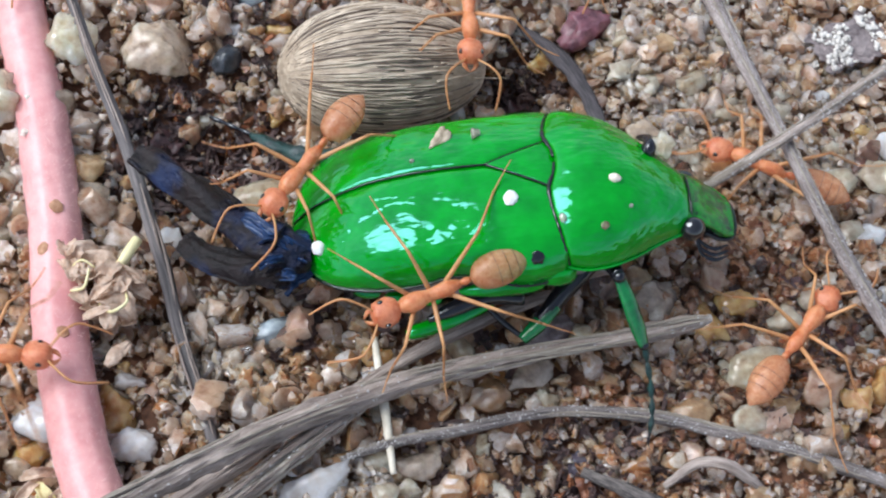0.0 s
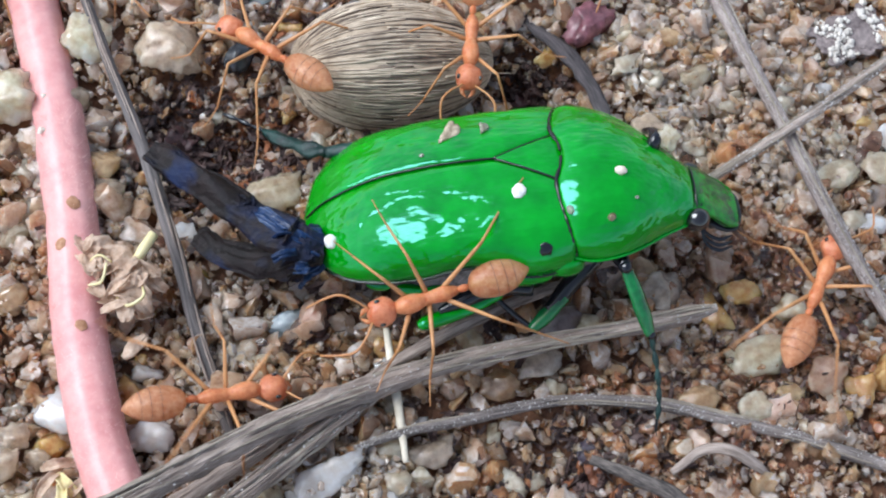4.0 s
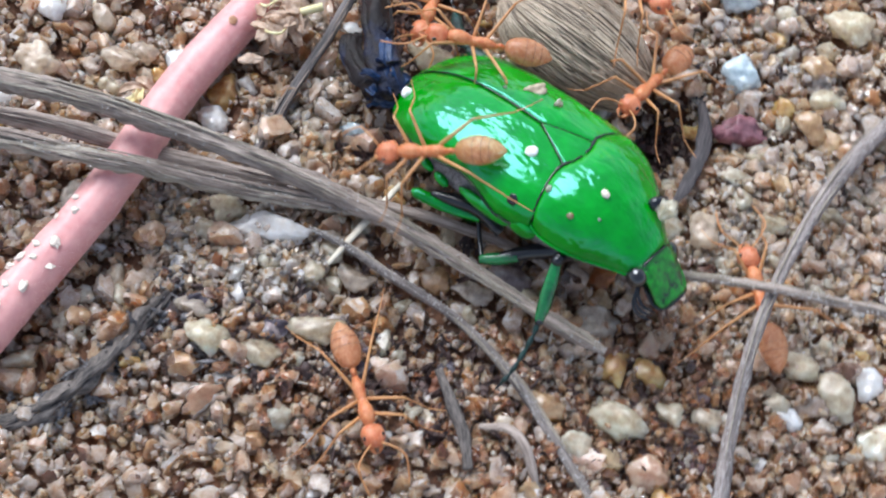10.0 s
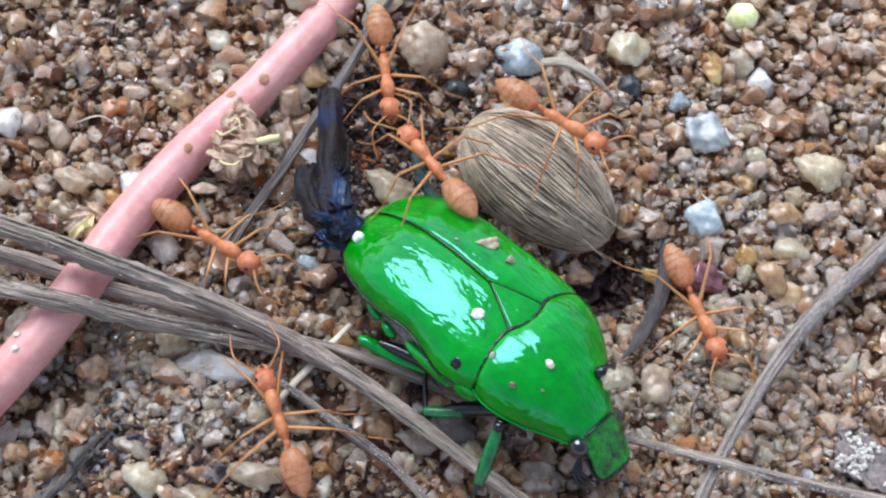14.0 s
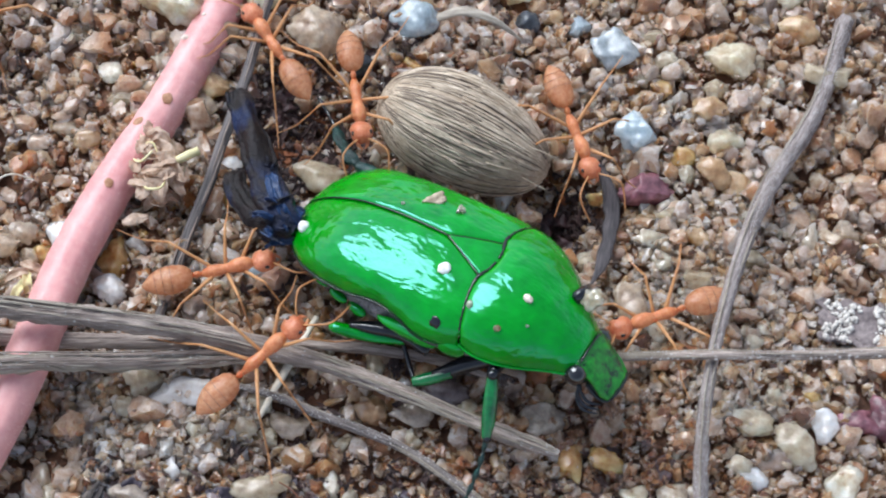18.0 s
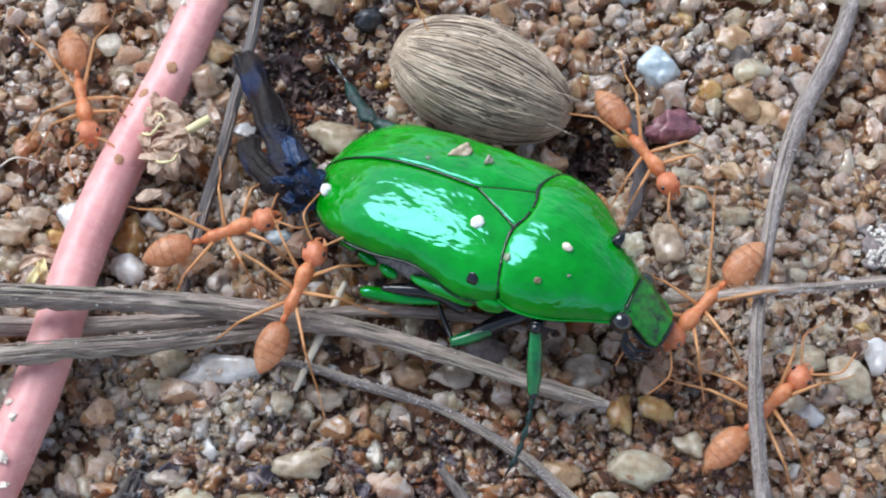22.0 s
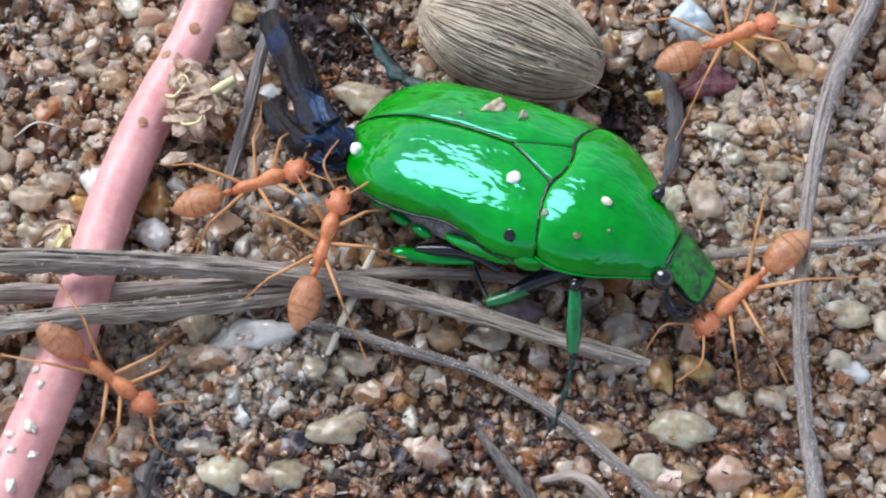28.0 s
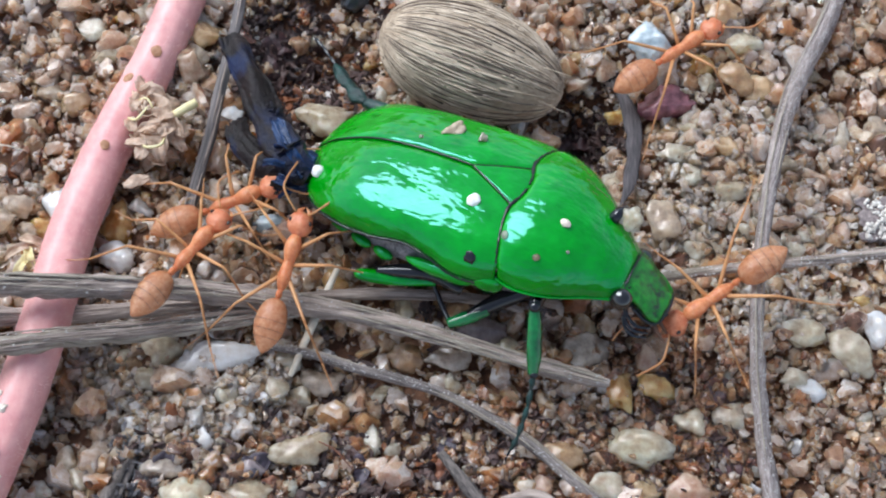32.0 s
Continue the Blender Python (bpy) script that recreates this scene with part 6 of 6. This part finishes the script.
ANT_ONE = make_ant()
ANT_ONE["label"] = "orange-red ant climbing on the beetle's green wing case"
ant_rows(ANT_ONE, [(0, -4.7, -2.1, 7.5, 169, 8, -25), (1, -5.0, -2.0, 7.5, 169, 8, -25), (2, -5.1, -2.1, 7.5, 169, 8, -25), (3, -5.4, -2.2, 7.4, 163, 6, -25), (3.5, -5.5, -2.4, 7.4, 164, 6, -25), (5.5, -6.2, -1.2, 7.3, 146, 12, -20), (6, -5.8, -0.5, 7.9, 130, 16, -10), (6.5, -5.7, -1.1, 8.5, 131, 16, 0), (7, -4.9, -0.4, 8.9, 138, 19, 0), (7.5, -4.8, -0.2, 8.5, 143, 23, 0), (8, -7.4, 1.1, 7.9, 156, 23, 0), (8.5, -8.1, 0.7, 7.8, 157, 21, 0), (9, -7.7, 1.4, 7.8, 159, 22, 0), (9.5, -6.4, 1.1, 7.9, 173, 21, 0), (10, -5.4, -1.1, 8.1, 184, 25, -10), (10.5, -3.4, -1.9, 8.0, 214, 27, -15), (11, -3.6, -2.1, 7.7, 221, 30, -20), (11.5, -3.0, -3.5, 6.0, 224, 25, -10), (12, -4.2, -4.8, 4.4, 242, 15, 0), (12.5, -6.1, -5.9, 3.4, 208, 5, 0), (13, -6.4, -10.0, 2.2, 170, -0, 0), (13.5, -8.5, -9.6, 2.2, 151, -0, 0), (14, -9.6, -9.3, 2.4, 126, -4, 0), (14.5, -11.9, -6.7, 3.0, 117, -9, 0), (16.5, -13.1, -4.3, 3.6, 74, -10, 0), (17, -12.7, -4.8, 3.6, 63, -9, 0), (17.5, -12.3, -4.3, 3.6, 54, -9, 0), (18, -11.7, -5.1, 3.6, 43, -9, 0), (18.5, -10.8, -4.9, 3.6, 44, -9, 0), (19, -10.3, -5.0, 3.6, 49, -8, 0), (20, -10.6, -4.6, 3.7, 59, -11, 0), (21, -11.3, -3.9, 3.7, 66, -11, 0), (22, -11.2, -3.2, 3.7, 63, -11, 0), (23, -11.2, -2.8, 3.7, 69, -11, 0), (24, -11.5, -4.0, 3.7, 77, -11, 0), (25, -11.4, -3.2, 3.7, 71, -11, 0), (28, -11.3, -2.7, 3.9, 68, -12, 0), (29, -11.3, -2.6, 3.9, 69, -12, 0), (30, -11.2, -2.7, 3.9, 69, -12, 0), (31, -11.2, -2.6, 3.9, 69, -11, 0), (32, -11.2, -2.7, 3.9, 70, -12, 0)])
ant_rows(tagged(copy_thing(ANT_ONE, pose(-0.0137, 0.0338, 0.0015)), label="orange ant with an amber abdomen pulling at the beetle's tail", group="ants"), [(0, -13.7, 33.8, 1.5, -110, -0, 0), (11, -20.7, 22.8, 3.0, -74, -0, 0), (11.5, -19.0, 14.6, 4.0, -76, -0, 0), (12, -18.4, 10.6, 4.1, -71, 2, 0), (13, -19.8, 6.2, 3.4, -40, 12, 0), (14, -18.9, 2.0, 2.3, -15, 2, 0), (14.5, -17.5, 0.6, 2.4, -6, -0, 0), (16.5, -15.2, 0.9, 2.4, 13, -0, 0), (17, -15.1, 1.7, 2.4, 10, -0, 0), (18, -14.9, 1.5, 2.4, 15, -0, 0), (19, -14.7, 1.9, 2.5, 12, -2, 0), (20, -14.7, 1.9, 2.5, 13, -2, 0), (21, -15.0, 1.7, 2.5, 8, -2, 0), (22, -16.2, 1.9, 2.6, 16, -4, 0), (23, -16.1, 2.0, 2.6, 12, -3, 0), (24, -15.5, 1.9, 2.6, 12, -3, 0), (25, -15.7, 2.3, 2.6, 17, -3, 0), (28, -16.0, 2.6, 2.7, 13, -7, 0), (29, -15.1, 3.0, 2.7, 15, -7, 0), (30, -15.0, 2.8, 2.7, 17, -7, 0), (31, -15.2, 2.9, 2.7, 16, -7, 0), (32, -15.1, 2.8, 2.7, 16, -7, 0)])
ant_rows(tagged(copy_thing(ANT_ONE, pose(-0.0062, 0.0084, 0.0058)), label="orange ant walking over the striped seed", group="ants"), [(0, -6.2, 8.4, 5.8, -158, 4, 0), (1, -5.5, 9.4, 5.6, -181, 9, 0), (2, -5.5, 11.6, 5.2, -221, 19, 0), (3, -5.1, 14.0, 4.5, -256, 20, 0), (5.5, -5.1, 16.6, 4.2, -248, 16, 0), (6, -4.2, 17.1, 4.2, -262, 16, 0), (7, -1.3, 17.4, 5.8, -300, 5, 0), (9, 1.3, 16.8, 6.0, -316, -0, 0), (10, 2.7, 15.6, 6.0, -377, -0, 0), (11, 0.7, 15.4, 6.2, -379, -0, 0), (12, 0.7, 15.8, 6.2, -375, -0, 0), (13, 0.6, 15.7, 6.2, -377, -0, 0), (14, 0.8, 15.7, 6.2, -378, -0, 0), (14.5, 0.8, 16.3, 6.1, -370, 2, 0), (16.5, 8.3, 14.0, 2.3, -424, 7, 0), (17, 8.3, 13.8, 2.1, -429, 7, 0), (18, 8.7, 13.9, 2.1, -429, 7, 0), (19, 8.7, 14.1, 2.0, -431, 5, 0), (20, 10.3, 11.9, 1.6, -420, 3, 0), (21, 10.4, 11.8, 1.6, -423, 3, 0), (22, 11.2, 8.4, 1.3, -419, 2, 0), (23, 14.6, 12.4, 1.5, -349, -2, 0), (24, 13.8, 12.9, 1.5, -304, -2, 0), (25, 15.2, 11.7, 1.5, -337, -2, 0), (28, 14.5, 11.8, 1.5, -341, -2, 0), (29, 14.5, 11.9, 1.5, -340, -2, 0), (30, 14.3, 11.9, 1.5, -343, -2, 0), (31, 14.3, 11.5, 1.5, -341, -2, 0), (32, 14.2, 12.4, 1.5, -330, -2, 0)])
ant_rows(tagged(copy_thing(ANT_ONE, pose(0.0180, 0.0161, 0.0015)), label="orange ant moving between the seed and the beetle's head", group="ants"), [(0, 18.0, 16.1, 1.5, -135, -0, 0), (5.5, 17.3, 15.9, 1.5, -121, -0, 0), (6, 13.8, 13.8, 2.0, -102, 4, 0), (7, 8.4, 12.0, 2.6, -81, 13, 0), (8, 8.0, 9.7, 3.0, -80, 11, 0), (9, 7.7, 11.6, 2.8, -102, 4, 0), (10, 7.5, 10.9, 2.7, -118, -13, 0), (11, 7.0, 11.6, 2.5, -119, -14, 0), (11.33, 6.5, 11.4, 2.3, -64, -7, 0), (11.67, 6.0, 11.2, 2.2, -10, 1, 0), (12, 5.5, 11.0, 2.0, 45, 9, 0), (12.5, 7.0, 12.0, 1.6, -16, 5, 0), (13, 8.6, 13.0, 1.1, -76, 2, 0), (14, 13.8, 7.8, 1.3, -52, 2, 0), (14.5, 14.4, 6.9, 1.3, -76, 2, 0), (15.5, 15.0, 5.0, 1.5, -115, 1, 0), (16.5, 15.6, 3.0, 1.6, -154, -0, 0), (17, 15.2, 1.7, 1.6, -149, -0, 0), (18, 15.3, 0.4, 1.8, -159, -0, 0), (19, 15.0, 0.7, 2.4, -183, -0, 0), (20, 15.5, 0.2, 3.0, -161, -0, 0), (21, 14.7, -3.2, 5.0, -130, 14, 0), (22, 14.3, -3.6, 5.3, -138, 15, 0), (23, 14.3, -4.0, 5.3, -139, 16, 0), (24, 14.5, -4.3, 5.3, -136, 16, 0), (25, 14.8, -3.5, 5.3, -136, 16, 0), (28, 13.8, -5.7, 5.5, -143, 18, 0), (29, 14.2, -4.8, 5.5, -149, 18, 0), (30, 14.4, -5.2, 5.5, -151, 18, 0), (31, 14.6, -5.1, 5.5, -155, 18, 0), (32, 14.8, -5.0, 5.5, -152, 18, 0)])
ant_rows(tagged(copy_thing(ANT_ONE, pose(0.0069, 0.0131, 0.0048)), label="orange ant reaching over the far edge of the wing case", group="ants"), [(0, 6.9, 13.1, 4.8, -121, 6, 0), (1, 5.6, 11.4, 4.8, -109, 6, 0), (2, 5.4, 11.5, 4.8, -115, 6, 0), (3, 5.6, 11.6, 4.8, -115, 5, 0), (5.5, 4.9, 9.3, 5.7, -150, -5, 0), (6, 2.8, 7.6, 6.7, -150, -15, 0), (7, -0.0, 7.6, 7.2, -178, -12, 0), (8, -0.4, 7.6, 6.5, -179, -8, 0), (9, -1.3, 8.0, 6.2, -179, -7, 0), (10, -4.2, 8.2, 6.2, -174, -5, 0), (11, -5.6, 8.3, 6.0, -179, -0, 0), (12, -4.5, 8.5, 6.0, -181, -0, 0), (13, -5.3, 8.4, 6.0, -175, -0, 0), (14, -5.0, 9.6, 5.6, -220, 15, 0), (14.5, -4.3, 10.9, 4.8, -249, 21, 0), (16.5, -7.1, 13.4, 3.7, -211, 12, 0), (17, -8.3, 13.9, 3.6, -215, 9, 0), (18, -11.4, 17.6, 2.8, -237, 5, 0), (19, -14.5, 23.6, 2.0, -241, -0, 0), (23.33, -15.5, 30.5, 2.0, -191, 0, 0), (27.67, -16.5, 37.5, 2.0, -141, 0, 0), (32, -17.6, 44.5, 2.0, -91, -0, 0)])
ant_rows(tagged(copy_thing(ANT_ONE, pose(-0.0087, 0.0365, 0.0012)), label="orange ant in the dark hollow beside the seed", group="ants"), [(0, -8.7, 36.5, 1.2, -92, -0, 0), (5.5, -8.3, 27.4, 1.2, -77, -0, 0), (6, -8.7, 26.1, 1.2, -69, -0, 0), (7, -8.1, 20.1, 1.5, -84, -1, 0), (8, -7.2, 16.3, 1.5, -97, -2, 0), (9, -7.4, 13.7, 1.8, -92, -0, 0), (10, -8.8, 14.0, 2.0, -96, -0, 0), (11, -8.6, 15.0, 2.2, -99, 3, 0), (12, -10.0, 14.7, 2.3, -100, 8, 0), (13, -10.9, 15.1, 2.3, -105, 11, 0), (14, -11.2, 18.0, 2.4, -66, 6, 0), (14.5, -9.5, 18.5, 2.4, -39, 4, 0), (16.5, -7.6, 17.7, 2.6, -57, -0, 0), (17, -7.7, 17.7, 2.7, -75, 3, 0), (18, -6.1, 15.5, 2.7, -80, 2, 0), (19, -5.7, 14.9, 2.7, -77, 2, 0), (20, -5.7, 14.5, 2.8, -78, 4, 0), (20.5, -2.9, 14.6, 4.3, -145, 11, 0), (21, -0.2, 14.8, 5.7, -213, 17, 0), (22, -3.6, 20.3, 4.6, -224, 10, 0), (27, -5.8, 34.8, 3.3, -167, 5, 0), (32, -7.9, 49.4, 2.0, -111, -0, 0)])
ant_rows(tagged(copy_thing(ANT_ONE, pose(0.0169, -0.0047, 0.0028)), label="pale orange ant crossing a thin twig", group="ants"), [(0, 16.9, -4.7, 2.8, 125, 4, 0), (0.5, 18.6, -3.5, 3.3, 108, -3, 0), (1, 18.8, -3.2, 4.2, 92, -4, 0), (2, 21.4, 2.0, 3.0, 76, -0, 0), (3, 27.9, 9.2, 2.0, 74, -0, 0), (32, 35.4, 56.2, 1.5, 99, -0, 0)])
ant_rows(tagged(copy_thing(ANT_ONE, pose(0.0110, -0.0133, 0.0024)), label="orange ant on a yellowish pebble near the twigs", group="ants"), [(0, 11.0, -13.3, 2.4, 18, -0, 0), (1, 11.6, -12.3, 2.4, 36, -0, 0), (2, 12.0, -12.3, 2.4, 37, -0, 0), (3, 12.0, -12.1, 2.4, 39, -0, 0), (3.5, 12.1, -12.2, 2.4, 36, -0, 0), (5.5, 20.7, -13.6, 2.6, 11, -6, 0), (6, 23.3, -14.5, 2.6, 4, -7, 0), (7, 24.8, -9.6, 2.0, 29, -0, 0), (7.5, 23.4, -8.3, 2.3, 77, -4, 0), (8, 21.9, -7.1, 2.6, 124, -8, 0), (9, 18.3, -5.4, 2.6, 144, -6, 0), (10, 17.2, -4.0, 2.5, 115, -2, 0), (11, 11.5, -8.3, 1.6, 183, -0, 0), (12, 8.8, -11.1, 1.6, 185, -0, 0), (32, 0.8, -41.0, 1.4, 147, -0, 0)])
ant_rows(tagged(copy_thing(ANT_ONE, pose(-0.0267, 0.0083, 0.0042)), label="orange ant running along the grey twigs", group="ants"), [(0, -26.7, 8.3, 4.2, -33, -0, 0), (1, -22.6, 5.8, 3.5, -34, 17, 0), (2, -19.0, 3.6, 2.9, -13, 15, 0), (3, -19.1, 3.3, 2.7, -13, 14, 0), (3.5, -19.1, 2.2, 2.5, -17, 11, 0), (5.5, -11.6, -5.9, 2.8, -36, 12, 0), (6, -9.7, -8.0, 2.7, -46, 10, 0), (6.5, -12.2, -7.7, 2.7, -26, 10, 0), (7, -10.1, -5.5, 3.0, -11, 5, 0), (7.5, -10.8, -5.8, 3.0, -21, 5, 0), (8, -11.2, -5.8, 2.9, -24, 7, 0), (8.5, -11.4, -7.3, 2.5, -35, 11, 0), (9, -9.6, -12.2, 1.8, -61, 3, 0), (10, -7.2, -15.1, 1.6, -59, -0, 0), (11, -5.2, -15.9, 1.6, -54, -0, 0), (12, -2.9, -18.5, 1.4, -55, -0, 0), (32, -7.1, -45.7, 1.4, -94, -0, 0)])
ant_rows(tagged(copy_thing(ANT_ONE, pose(-0.0244, -0.0406, 0.0014)), label="orange ant hurrying over the sand", group="ants"), [(0, -24.4, -40.6, 1.4, 29, -0, 0), (20, 7.6, -21.0, 1.4, 54, -0, 0), (20.5, 8.1, -17.3, 1.4, 39, -0, 0), (21, 11.3, -12.2, 1.5, 48, -1, 0), (21.5, 14.0, -10.4, 1.7, 41, -2, 0), (22, 16.6, -10.7, 2.3, 40, -10, 0), (23, 24.4, -8.3, 1.6, 23, -0, 0), (23.5, 27.2, -9.6, 1.6, 17, -0, 0), (25, 28.0, -10.9, 1.4, -3, -0, 0), (32, 46.2, -4.9, 1.4, -3, -0, 0)])
ant_rows(tagged(copy_thing(ANT_ONE, pose(-0.0095, 0.0519, 0.0014)), label="orange ant climbing along the pink stem", group="ants"), [(0, -9.5, 51.9, 1.4, -128, -0, 0), (20, -31.4, 21.2, 1.4, -101, -0, 0), (21, -27.0, 20.0, 1.4, -111, -0, 0), (22, -24.7, 13.4, 1.4, -78, -1, 0), (23, -23.9, 10.4, 1.9, -78, -10, 0), (24, -24.3, 7.5, 2.5, -96, -9, 0), (25, -24.6, -1.2, 4.4, -109, -4, 0), (27.5, -25.4, -5.7, 4.2, -39, 34, 0), (28, -24.3, -8.2, 3.5, -37, 29, 0), (28.5, -21.3, -6.7, 3.2, 20, 13, 0), (29, -19.0, -3.2, 4.4, 25, 4, 0), (30, -17.3, -3.1, 4.4, 34, 4, 0), (31, -17.3, -3.3, 4.4, 32, 4, 0), (32, -17.2, -1.2, 4.0, 50, 9, 0)])


def leg_swing(ant, rows, phase):
    """Steps of the six legs while the ant moves, small shifts while it stands."""
    legs = [o for o in ant.children if o.name.startswith("leg")]
    times = []
    for (t0, *a), (t1, *b) in zip(rows, rows[1:]):
        d = math.hypot(b[0] - a[0], b[1] - a[1])
        steps = max(1, min(8, int(d / 1.6)))
        times += [(t0 + (t1 - t0) * k / steps, min(1.0, d / 2.5)) for k in range(steps)]
    times.append((rows[-1][0], 0.2))
    for n, leg in enumerate(legs):
        m = leg.matrix_basis.copy()
        keys = []
        for k, (t, go) in enumerate(times):
            swing = (5 + 15 * go) * (1 if (k + n + n // 2 + phase) % 2 else -1)
            keys.append((t, m @ pose(0, 0, 0, 0, 0, swing)))
        walk(leg, keys)


def motions():
    for k, (ant, rows) in enumerate(MOVES):
        walk(ant, [(t, pose(x * MM, y * MM, z * MM, roll, pitch, head)) for t, x, y, z, head, pitch, roll in rows])
        leg_swing(ant, rows, k)


motions()
